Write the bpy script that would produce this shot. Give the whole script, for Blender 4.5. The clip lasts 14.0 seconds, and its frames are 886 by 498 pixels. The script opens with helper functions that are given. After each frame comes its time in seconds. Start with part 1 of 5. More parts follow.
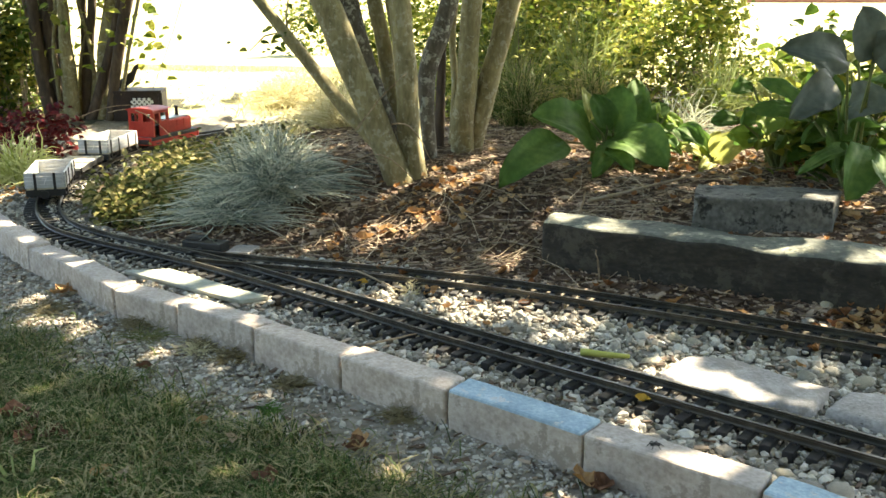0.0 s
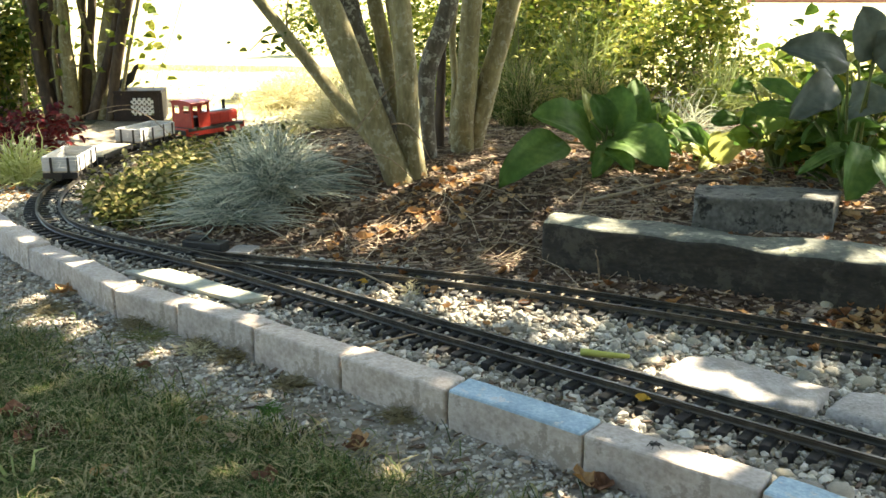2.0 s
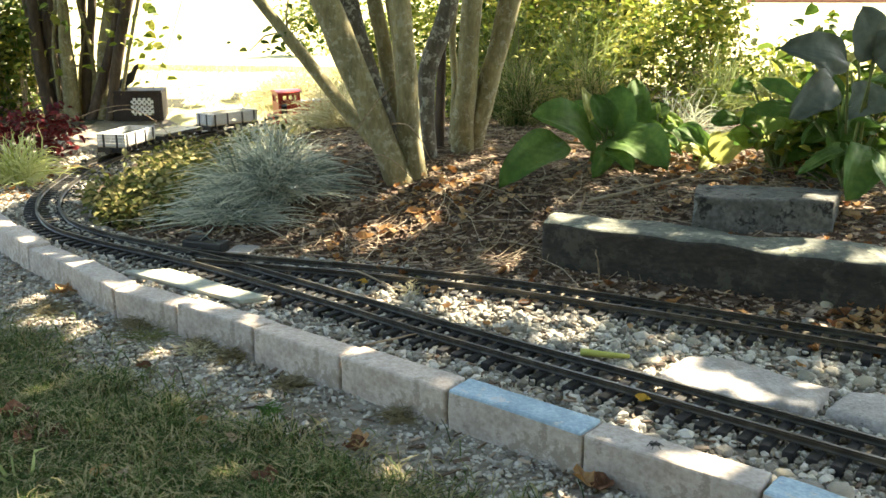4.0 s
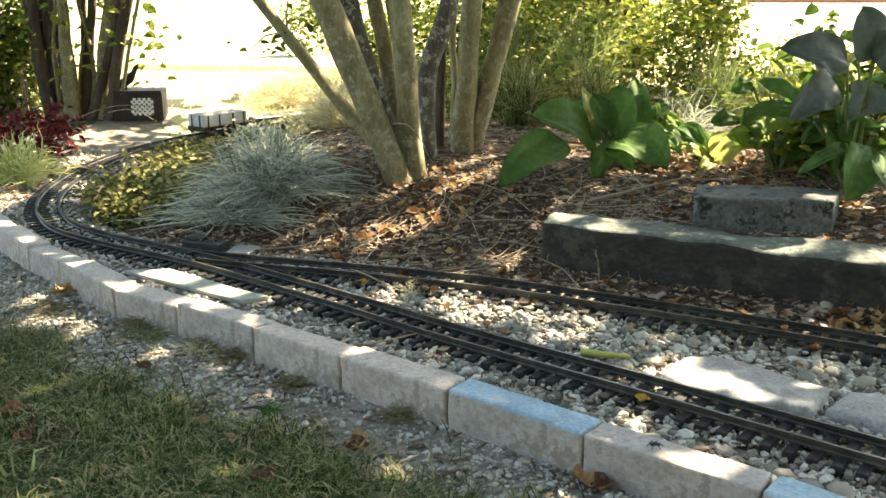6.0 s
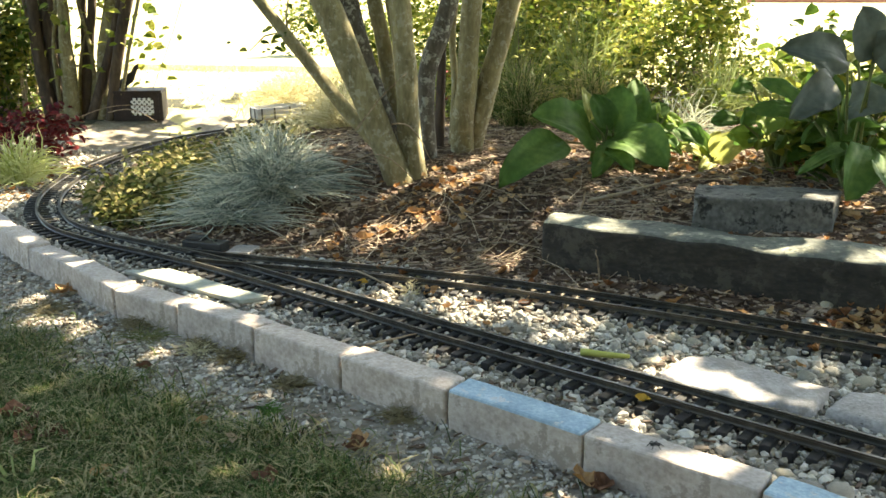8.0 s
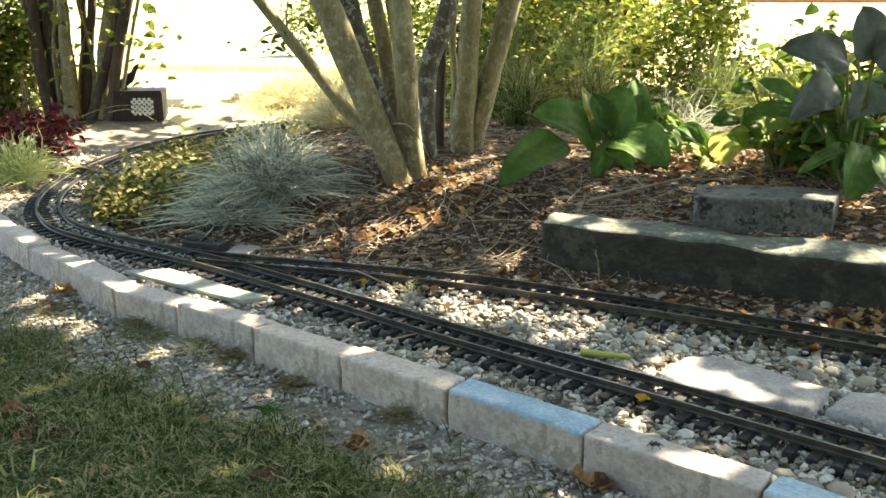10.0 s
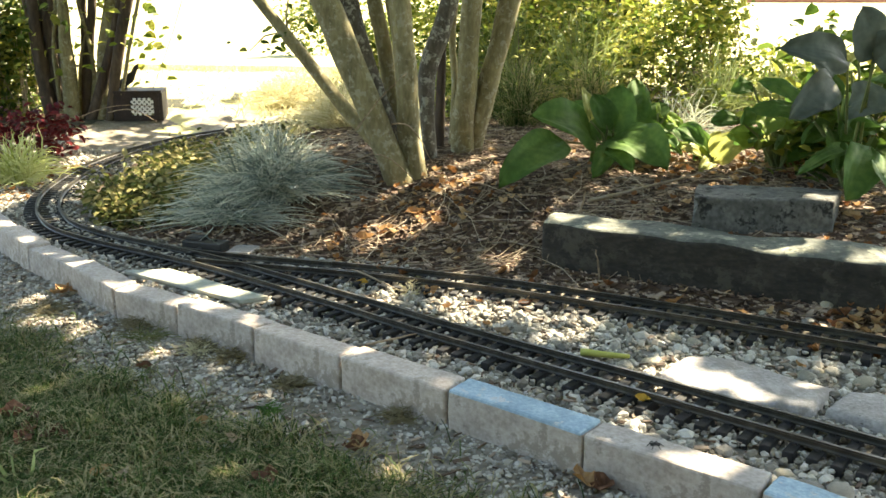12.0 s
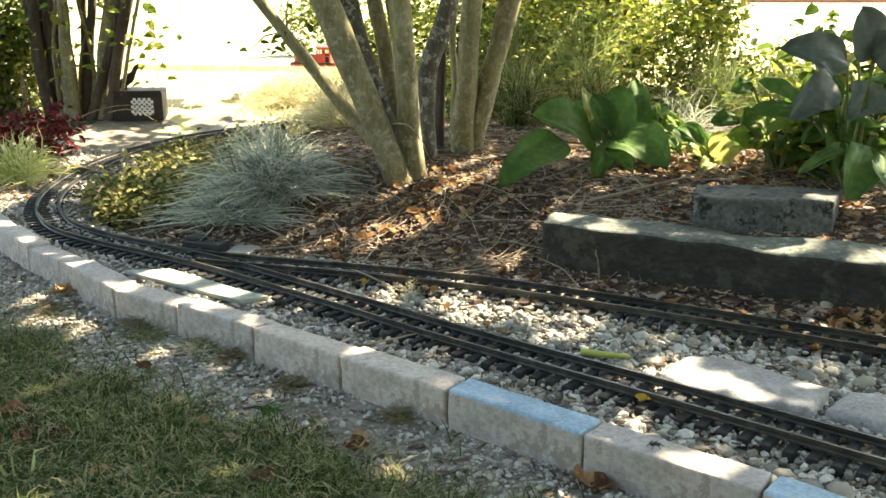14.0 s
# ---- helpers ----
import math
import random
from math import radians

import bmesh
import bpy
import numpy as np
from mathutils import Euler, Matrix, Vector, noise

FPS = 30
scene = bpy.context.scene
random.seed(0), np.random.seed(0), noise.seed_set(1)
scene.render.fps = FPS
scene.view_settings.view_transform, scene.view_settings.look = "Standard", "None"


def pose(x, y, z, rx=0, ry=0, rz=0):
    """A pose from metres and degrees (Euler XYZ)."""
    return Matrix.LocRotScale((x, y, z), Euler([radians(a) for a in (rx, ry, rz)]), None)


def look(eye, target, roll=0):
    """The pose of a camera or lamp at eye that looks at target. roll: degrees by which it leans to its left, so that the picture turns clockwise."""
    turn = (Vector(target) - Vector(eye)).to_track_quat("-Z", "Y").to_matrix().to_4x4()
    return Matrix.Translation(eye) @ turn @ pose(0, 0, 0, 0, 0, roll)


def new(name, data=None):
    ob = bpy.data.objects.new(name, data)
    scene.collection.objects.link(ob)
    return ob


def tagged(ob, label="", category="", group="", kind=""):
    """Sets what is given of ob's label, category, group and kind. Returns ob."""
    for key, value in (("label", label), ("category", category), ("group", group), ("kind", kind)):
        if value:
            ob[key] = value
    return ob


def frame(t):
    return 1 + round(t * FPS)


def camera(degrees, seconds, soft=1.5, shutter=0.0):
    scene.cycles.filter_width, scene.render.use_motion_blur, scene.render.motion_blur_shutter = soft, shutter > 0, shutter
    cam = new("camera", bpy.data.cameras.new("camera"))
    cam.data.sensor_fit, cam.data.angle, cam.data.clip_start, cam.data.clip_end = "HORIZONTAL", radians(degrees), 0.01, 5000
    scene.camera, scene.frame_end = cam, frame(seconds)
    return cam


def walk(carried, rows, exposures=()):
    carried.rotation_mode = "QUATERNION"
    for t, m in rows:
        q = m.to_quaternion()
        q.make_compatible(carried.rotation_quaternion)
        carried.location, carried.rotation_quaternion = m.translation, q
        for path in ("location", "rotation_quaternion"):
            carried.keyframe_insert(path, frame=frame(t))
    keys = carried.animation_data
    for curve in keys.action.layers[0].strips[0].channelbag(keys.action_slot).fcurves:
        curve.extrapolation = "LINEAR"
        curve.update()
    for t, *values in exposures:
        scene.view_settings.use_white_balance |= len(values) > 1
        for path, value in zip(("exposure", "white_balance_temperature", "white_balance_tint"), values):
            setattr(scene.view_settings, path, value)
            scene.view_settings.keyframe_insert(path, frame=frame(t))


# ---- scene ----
# ---- camera ----
cam = camera(50.0, 14.0, soft=1.6)
EYE = pose(0, 0, 0.454, 90 - 15.264, 0, 0)
walk(cam, [(0.0, EYE), (14.0, EYE)], exposures=[(0.0, 2.82, 7900, 6), (14.0, 2.82, 7900, 6)])

# ---- daylight ----
SUN_WAY = Vector((0.62, 0.50, 0.80)).normalized()
world = bpy.data.worlds.new("sky")
scene.world = world
world.use_nodes = True
wn = world.node_tree.nodes
sky = wn.new("ShaderNodeTexSky")
sky.sky_type = "NISHITA"
sky.sun_disc = False
sky.sun_elevation = math.asin(SUN_WAY.z)
sky.sun_rotation = math.atan2(SUN_WAY.x, SUN_WAY.y)
wn["Background"].inputs["Strength"].default_value = 0.118
world.node_tree.links.new(sky.outputs[0], wn["Background"].inputs["Color"])
sun = new("sun", bpy.data.lights.new("sun", "SUN"))
sun.data.energy, sun.data.angle, sun.data.color = 5.0, radians(0.55), (1.0, 0.93, 0.82)
sun.matrix_world = look(SUN_WAY * 30, (0, 0, 0))

# ---- materials ----
def surf(name, colors, scale=20.0, rough=0.8, bump=0.3, fine=6.0, island=0.0, glow_through=0.0, metal=0.0, spot=None, spot_scale=4.0, depth=0.004, stretch=(1, 1, 1), vary=0.0):
    """A worn natural surface: coarse and fine noise mix the colours; island varies each loose piece; glow_through makes thin leaves."""
    m = bpy.data.materials.new(name)
    m.use_nodes = True
    n, l = m.node_tree.nodes, m.node_tree.links
    bsdf = n["Principled BSDF"]
    out = n["Material Output"]
    co = n.new("ShaderNodeTexCoord")
    mp = n.new("ShaderNodeMapping")
    mp.inputs["Scale"].default_value = stretch
    l.new(co.outputs["Object"], mp.inputs["Vector"])
    a = n.new("ShaderNodeTexNoise")
    a.inputs["Scale"].default_value, a.inputs["Detail"].default_value = scale, 6
    b = n.new("ShaderNodeTexNoise")
    b.inputs["Scale"].default_value, b.inputs["Detail"].default_value = scale * fine, 4
    l.new(mp.outputs[0], a.inputs["Vector"])
    l.new(mp.outputs[0], b.inputs["Vector"])
    mix = n.new("ShaderNodeMath")
    mix.operation = "MULTIPLY_ADD"
    l.new(a.outputs[0], mix.inputs[0])
    mix.inputs[1].default_value = 0.55
    half = n.new("ShaderNodeMath")
    half.operation = "MULTIPLY"
    l.new(b.outputs[0], half.inputs[0])
    half.inputs[1].default_value = 0.45
    l.new(half.outputs[0], mix.inputs[2])
    fac = mix.outputs[0]
    if island:
        geo = n.new("ShaderNodeNewGeometry")
        isl = n.new("ShaderNodeMath")
        isl.operation = "MULTIPLY_ADD"
        l.new(geo.outputs["Random Per Island"], isl.inputs[0])
        isl.inputs[1].default_value = island
        sub = n.new("ShaderNodeMath")
        sub.operation = "MULTIPLY_ADD"
        l.new(fac, sub.inputs[0])
        sub.inputs[1].default_value = 1.0 - island * 0.6
        sub.inputs[2].default_value = 0.3 * island * 0.6 - 0.2 * island
        l.new(sub.outputs[0], isl.inputs[2])
        fac = isl.outputs[0]
    ramp = n.new("ShaderNodeValToRGB")
    while len(ramp.color_ramp.elements) < len(colors):
        ramp.color_ramp.elements.new(0.5)
    lo, hi = (0.08, 0.92) if island else (0.32, 0.68)
    for i, c in enumerate(colors):
        e = ramp.color_ramp.elements[i]
        e.position = lo + (hi - lo) * i / max(1, len(colors) - 1)
        e.color = (*c, 1)
    l.new(fac, ramp.inputs[0])
    col = ramp.outputs[0]
    if spot:
        s = n.new("ShaderNodeTexNoise")
        s.inputs["Scale"].default_value, s.inputs["Detail"].default_value, s.inputs["Roughness"].default_value = spot_scale, 8, 0.75
        l.new(co.outputs["Object"], s.inputs["Vector"])
        sr = n.new("ShaderNodeValToRGB")
        sr.color_ramp.elements[0].position, sr.color_ramp.elements[1].position = 0.535, 0.585
        l.new(s.outputs[0], sr.inputs[0])
        mx = n.new("ShaderNodeMix")
        mx.data_type = "RGBA"
        l.new(sr.outputs[0], mx.inputs[0])
        l.new(col, mx.inputs[6])
        mx.inputs[7].default_value = (*spot, 1)
        col = mx.outputs[2]
    if vary:
        info = n.new("ShaderNodeObjectInfo")
        hsv = n.new("ShaderNodeHueSaturation")
        tone = n.new("ShaderNodeMapRange")
        tone.inputs["To Min"].default_value, tone.inputs["To Max"].default_value = 1.0 - vary * 0.5, 1.0 + vary * 0.5
        l.new(info.outputs["Random"], tone.inputs["Value"])
        l.new(tone.outputs["Result"], hsv.inputs["Value"])
        l.new(tone.outputs["Result"], hsv.inputs["Saturation"])
        l.new(col, hsv.inputs["Color"])
        col = hsv.outputs["Color"]
    l.new(col, bsdf.inputs["Base Color"])
    bsdf.inputs["Specular IOR Level"].default_value = 0.18 if glow_through else 0.45
    bsdf.inputs["Roughness"].default_value, bsdf.inputs["Metallic"].default_value = rough, metal
    if bump:
        bp = n.new("ShaderNodeBump")
        bp.inputs["Strength"].default_value, bp.inputs["Distance"].default_value = bump, depth
        l.new(mix.outputs[0], bp.inputs["Height"])
        l.new(bp.outputs[0], bsdf.inputs["Normal"])
    if glow_through:
        tr = n.new("ShaderNodeBsdfTranslucent")
        l.new(col, tr.inputs["Color"])
        ms = n.new("ShaderNodeMixShader")
        ms.inputs[0].default_value = glow_through
        l.new(bsdf.outputs[0], ms.inputs[1])
        l.new(tr.outputs[0], ms.inputs[2])
        l.new(ms.outputs[0], out.inputs["Surface"])
    return m


SOIL = surf("soil_and_fines", [(0.08, 0.066, 0.047), (0.175, 0.15, 0.115), (0.28, 0.252, 0.205)], 14, 0.95, 0.8, 8)
MULCH = surf("bark_mulch", [(0.028, 0.016, 0.01), (0.08, 0.046, 0.028), (0.16, 0.10, 0.064)], 40, 0.95, 0.9, 5)
# one grass in two colours: shade put into TURF, sun into LAWN
TURF = surf("shade_dark_turf", [(0.014, 0.015, 0.007), (0.032, 0.033, 0.015), (0.07, 0.06, 0.032)], 30, 0.95, 0.8, 8)
LAWN = surf("sun_pale_lawn", [(0.26, 0.25, 0.10), (0.38, 0.35, 0.17), (0.46, 0.41, 0.24)], 1.5, 0.9, 0.5, 30)
GRAVEL = surf("gravel_stones", [(0.05, 0.044, 0.034), (0.135, 0.12, 0.094), (0.25, 0.228, 0.182), (0.47, 0.44, 0.37)], 60, 0.75, 0.4, 4, island=0.85)
PEBBLE = surf("smooth_pebble", [(0.13, 0.115, 0.085), (0.22, 0.2, 0.155), (0.32, 0.295, 0.24)], 45, 0.7, 0.3, 5, vary=0.7)
GRIT = surf("dusty_grit", [(0.1, 0.088, 0.07), (0.235, 0.212, 0.172), (0.43, 0.4, 0.335)], 60, 0.9, 0.4, 4, island=0.85)
CHIPS = surf("bark_chips", [(0.02, 0.012, 0.008), (0.055, 0.034, 0.022), (0.115, 0.072, 0.046), (0.33, 0.25, 0.18)], 40, 0.9, 0.4, 4, island=0.85)
CONCRETE = surf("weathered_concrete", [(0.24, 0.2, 0.172), (0.385, 0.335, 0.293), (0.5, 0.45, 0.405)], 24, 0.9, 0.8, 9, spot=(0.26, 0.222, 0.185), spot_scale=22, depth=0.002, vary=0.3)
BLUE_CONCRETE = surf("bluish_concrete", [(0.16, 0.235, 0.29), (0.25, 0.355, 0.42), (0.4, 0.49, 0.53)], 28, 0.9, 0.8, 9, spot=(0.4, 0.41, 0.4), spot_scale=34, depth=0.002)
RAIL = surf("oxidised_brass_rail", [(0.02, 0.019, 0.016), (0.043, 0.039, 0.031), (0.1, 0.09, 0.068)], 25, 0.42, 0.15, 5, metal=0.3)
TIE = surf("black_plastic_sleeper", [(0.005, 0.005, 0.0055), (0.012, 0.0118, 0.012), (0.028, 0.027, 0.026)], 60, 0.7, 0.3, 3)
BLACK = surf("black_plastic", [(0.012, 0.012, 0.012), (0.028, 0.027, 0.026)], 50, 0.55, 0.15)
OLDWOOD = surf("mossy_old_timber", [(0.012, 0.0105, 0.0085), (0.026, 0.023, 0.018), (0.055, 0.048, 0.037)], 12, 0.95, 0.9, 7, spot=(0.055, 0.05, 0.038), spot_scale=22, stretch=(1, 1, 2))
# paler copy for the timber's top: sunlight put into the colour, with lichen
LIT_LICHEN = surf("sunlit_lichened_timber_top", [(0.045, 0.05, 0.042), (0.10, 0.108, 0.09), (0.22, 0.222, 0.175)], 18, 0.95, 0.9, 6, spot=(0.3, 0.3, 0.22), spot_scale=20)
STONE = surf("rough_grey_stone", [(0.042, 0.043, 0.038), (0.095, 0.096, 0.085), (0.18, 0.178, 0.16)], 22, 0.95, 0.9, 6, spot=(0.022, 0.022, 0.019), spot_scale=40)
FLAG = surf("pale_flagstone", [(0.18, 0.165, 0.152), (0.29, 0.27, 0.252), (0.42, 0.398, 0.376)], 22, 0.85, 0.7, 10, spot=(0.23, 0.21, 0.19), spot_scale=14)
SLATE = surf("pale_green_slate", [(0.19, 0.205, 0.17), (0.28, 0.297, 0.245), (0.38, 0.38, 0.31)], 14, 0.75, 0.5, 8, spot=(0.33, 0.31, 0.24), spot_scale=12)
BARK = surf("smooth_grey_bark", [(0.10, 0.082, 0.04), (0.2, 0.172, 0.085), (0.31, 0.275, 0.145)], 26, 0.9, 0.6, 6, spot=(0.3, 0.28, 0.19), spot_scale=60, stretch=(1, 1, 0.35))
GREY_BARK = surf("mottled_grey_bark", [(0.04, 0.034, 0.027), (0.09, 0.08, 0.062), (0.16, 0.148, 0.118)], 30, 0.9, 0.6, 6, spot=(0.3, 0.3, 0.255), spot_scale=50, stretch=(1, 1, 0.5))
DARK_BARK = surf("dark_bark", [(0.035, 0.024, 0.017), (0.075, 0.052, 0.035), (0.13, 0.1, 0.07)], 20, 0.9, 0.6, 6, stretch=(1, 1, 0.3))
LEAF = surf("backlit_leaf", [(0.018, 0.038, 0.007), (0.045, 0.085, 0.014), (0.1, 0.15, 0.028), (0.26, 0.26, 0.05)], 30, 0.5, 0.1, 4, island=0.8, glow_through=0.45)
SHRUB = surf("shrub_leaf", [(0.035, 0.065, 0.012), (0.09, 0.14, 0.024), (0.19, 0.24, 0.045), (0.36, 0.36, 0.08)], 30, 0.5, 0.1, 4, island=0.8, glow_through=0.45)
HOSTA = surf("hosta_leaf", [(0.042, 0.095, 0.02), (0.072, 0.145, 0.032), (0.125, 0.21, 0.052)], 14, 0.62, 0.2, 6, glow_through=0.4, depth=0.002)
HOSTA_YELLOW = surf("yellowing_hosta_leaf", [(0.19, 0.23, 0.06), (0.36, 0.37, 0.11), (0.54, 0.5, 0.2)], 9, 0.55, 0.25, 6, glow_through=0.4)
GREY_LEAF = surf("dull_grey_green_leaf", [(0.05, 0.066, 0.052), (0.09, 0.11, 0.09), (0.145, 0.168, 0.14)], 10, 0.6, 0.25, 6, glow_through=0.2)
FESCUE = surf("blue_fescue_blade", [(0.06, 0.08, 0.066), (0.17, 0.205, 0.175), (0.33, 0.37, 0.32), (0.62, 0.62, 0.5)], 30, 0.6, 0, 4, island=0.95, glow_through=0.25)
STRAW = surf("straw_blade", [(0.28, 0.26, 0.12), (0.48, 0.44, 0.24), (0.64, 0.58, 0.4)], 30, 0.6, 0, 4, island=0.85, glow_through=0.3)
BLADE = surf("lawn_blade", [(0.010, 0.023, 0.005), (0.036, 0.068, 0.014), (0.085, 0.125, 0.034), (0.3, 0.265, 0.14)], 30, 0.85, 0, 4, island=0.92, glow_through=0.3)
TUFT = surf("yellow_green_blade", [(0.2, 0.26, 0.05), (0.42, 0.46, 0.14), (0.62, 0.62, 0.32)], 30, 0.6, 0, 4, island=0.85, glow_through=0.3)
COVER = surf("ground_cover_leaf", [(0.022, 0.028, 0.009), (0.055, 0.07, 0.017), (0.12, 0.135, 0.035), (0.3, 0.26, 0.11)], 40, 0.6, 0.1, 4, island=0.85, glow_through=0.35)
RED_LEAF = surf("dark_red_leaf", [(0.03, 0.005, 0.007), (0.075, 0.009, 0.012), (0.15, 0.02, 0.02)], 40, 0.5, 0.1, 4, island=0.8, glow_through=0.3)
DEAD_LEAF = surf("dry_brown_leaf", [(0.08, 0.035, 0.018), (0.18, 0.082, 0.036), (0.32, 0.16, 0.06), (0.48, 0.33, 0.18)], 40, 0.8, 0.2, 4, island=0.95, glow_through=0.25)
TWIG = surf("dry_twig", [(0.07, 0.05, 0.03), (0.16, 0.12, 0.078), (0.34, 0.28, 0.2)], 40, 0.9, 0.2, 4, island=0.85)
RED = surf("red_paint", [(0.27, 0.015, 0.009), (0.37, 0.025, 0.014), (0.45, 0.04, 0.024)], 20, 0.42, 0.05)
GREY_PAINT = surf("pale_grey_paint", [(0.42, 0.43, 0.44), (0.52, 0.53, 0.53), (0.6, 0.6, 0.59)], 30, 0.6, 0.15)
PLANK = surf("pale_plank", [(0.42, 0.35, 0.24), (0.56, 0.48, 0.35), (0.66, 0.58, 0.45)], 30, 0.75, 0.2, stretch=(0.2, 1, 1))
WHITE = surf("white_paint", [(0.66, 0.65, 0.62), (0.75, 0.74, 0.71), (0.8, 0.79, 0.77)], 20, 0.6, 0.1)
CRATE = surf("dark_brown_crate", [(0.011, 0.007, 0.006), (0.022, 0.013, 0.01), (0.042, 0.025, 0.019)], 30, 0.7, 0.2)
STEEL = surf("dull_steel", [(0.2, 0.2, 0.2), (0.32, 0.32, 0.32)], 30, 0.4, 0.05, metal=0.8)
BRICKRED = surf("red_brick", [(0.3, 0.1, 0.06), (0.42, 0.16, 0.09), (0.5, 0.22, 0.13)], 6, 0.9, 0.3)
LIME = surf("lime_green_leaf", [(0.11, 0.18, 0.035), (0.19, 0.28, 0.055), (0.32, 0.4, 0.1)], 12, 0.6, 0.2, 5, glow_through=0.5)
DRY_BLADE = surf("dry_brown_blade", [(0.07, 0.058, 0.032), (0.15, 0.125, 0.072), (0.3, 0.26, 0.16)], 30, 0.8, 0, 4, island=0.9, glow_through=0.2)
BUSH = surf("lime_bush_leaf", [(0.022, 0.045, 0.008), (0.08, 0.13, 0.022), (0.2, 0.255, 0.048), (0.46, 0.44, 0.11)], 30, 0.5, 0.1, 4, island=0.85, glow_through=0.5)
GREEN_BLADE = surf("soft_green_blade", [(0.07, 0.11, 0.03), (0.16, 0.21, 0.065), (0.32, 0.36, 0.16)], 30, 0.6, 0, 4, island=0.85, glow_through=0.35)
PALE_BLADE = surf("pale_grey_green_blade", [(0.2, 0.24, 0.15), (0.36, 0.4, 0.28), (0.56, 0.57, 0.44)], 30, 0.6, 0, 4, island=0.85, glow_through=0.25)
STALK = surf("dull_green_stalk", [(0.06, 0.085, 0.03), (0.12, 0.15, 0.05), (0.2, 0.22, 0.08)], 20, 0.6, 0.1)
YELLOW_GREEN = surf("green_stem", [(0.2, 0.25, 0.04), (0.36, 0.38, 0.07), (0.48, 0.46, 0.12)], 20, 0.6, 0.1)

# ---- builders ----
class Shape:
    """Gathers vertices and faces of one mesh, with a material slot for each face."""

    def __init__(self):
        self.v, self.f, self.m = [], [], []

    def add(self, verts, faces, slot=0):
        k = len(self.v)
        self.v.extend(tuple(p) for p in verts)
        self.f.extend(tuple(i + k for i in q) for q in faces)
        self.m.extend([slot] * len(faces))

    def box(self, x0, x1, y0, y1, z0, z1, m=None, slot=0, bevel=0.0):
        bm = bmesh.new()
        bmesh.ops.create_cube(bm, size=1.0)
        for p in bm.verts:
            p.co = Vector((x0 + (p.co.x + 0.5) * (x1 - x0), y0 + (p.co.y + 0.5) * (y1 - y0), z0 + (p.co.z + 0.5) * (z1 - z0)))
        if bevel:
            bmesh.ops.bevel(bm, geom=bm.edges[:], offset=bevel, segments=2, profile=0.6, affect="EDGES")
        self.take(bm, m, slot)

    def take(self, bm, m=None, slot=0):
        bm.verts.index_update()
        m = m or Matrix()
        self.add([m @ p.co for p in bm.verts], [[p.index for p in q.verts] for q in bm.faces], slot)
        bm.free()

    def cyl(self, a, b, ra, rb=None, n=12, slot=0, caps=True):
        self.tube([a, b], [ra, ra if rb is None else rb], n, slot, caps)

    def tube(self, pts, radii, n=8, slot=0, caps=True, rough=0.0):
        pts = [Vector(p) for p in pts]
        verts, faces = [], []
        side = None
        for i, p in enumerate(pts):
            t = (pts[min(i + 1, len(pts) - 1)] - pts[max(i - 1, 0)]).normalized()
            if side is None:
                side = t.orthogonal().normalized()
            side = (side - t * side.dot(t)).normalized()
            up = t.cross(side)
            for k in range(n):
                a = 2 * math.pi * k / n
                d = side * math.cos(a) + up * math.sin(a)
                r = radii[i] * (1 + rough * noise.noise(p * 9 + d * 1.3))
                verts.append(p + d * r)
        for i in range(len(pts) - 1):
            for k in range(n):
                j = (k + 1) % n
                faces.append((i * n + k, i * n + j, (i + 1) * n + j, (i + 1) * n + k))
        if caps:
            faces.append(tuple(range(n))[::-1])
            faces.append(tuple((len(pts) - 1) * n + k for k in range(n)))
        self.add(verts, faces, slot)

    def mesh(self, name, mats, smooth=False):
        me = bpy.data.meshes.new(name)
        me.from_pydata(self.v, [], self.f)
        for q in mats if isinstance(mats, (list, tuple)) else [mats]:
            me.materials.append(q)
        me.polygons.foreach_set("material_index", self.m)
        if smooth:
            me.polygons.foreach_set("use_smooth", [True] * len(self.f))
        me.update()
        return me


def part(name, shape, mats, parent=None, label="", smooth=False):
    ob = new(name, shape.mesh(name, mats, smooth) if isinstance(shape, Shape) else shape)
    ob.parent = parent
    if label:
        ob["label"] = label
    return ob


def thing(name, label, category, at=None, group=""):
    ob = new(name)
    ob.empty_display_size = 0.02
    ob.matrix_basis = at or Matrix()
    return tagged(ob, label, category, group)


def whole(name, shape, mats, label, category, group="", kind="", smooth=False, at=None):
    ob = new(name, shape.mesh(name, mats, smooth))
    ob.matrix_basis = at or Matrix()
    return tagged(ob, label, category, group, kind)


def spline(points, step=0.01):
    """Even points along a Catmull-Rom curve."""
    p = [np.array(q, float) for q in points]
    p = [2 * p[0] - p[1]] + p + [2 * p[-1] - p[-2]]
    fine = []
    for a, b, c, d in zip(p, p[1:], p[2:], p[3:]):
        for t in np.linspace(0, 1, 24, endpoint=False):
            fine.append(0.5 * (2 * b + (c - a) * t + (2 * a - 5 * b + 4 * c - d) * t * t + (3 * b - a - 3 * c + d) * t ** 3))
    fine.append(p[-2])
    fine = np.array(fine)
    s = np.concatenate([[0], np.cumsum(np.linalg.norm(np.diff(fine, axis=0), axis=1))])
    at = np.arange(0, s[-1], step)
    return np.stack([np.interp(at, s, fine[:, k]) for k in range(fine.shape[1])], 1)


def smoothstep(t):
    t = np.clip(t, 0, 1)
    return t * t * (3 - 2 * t)


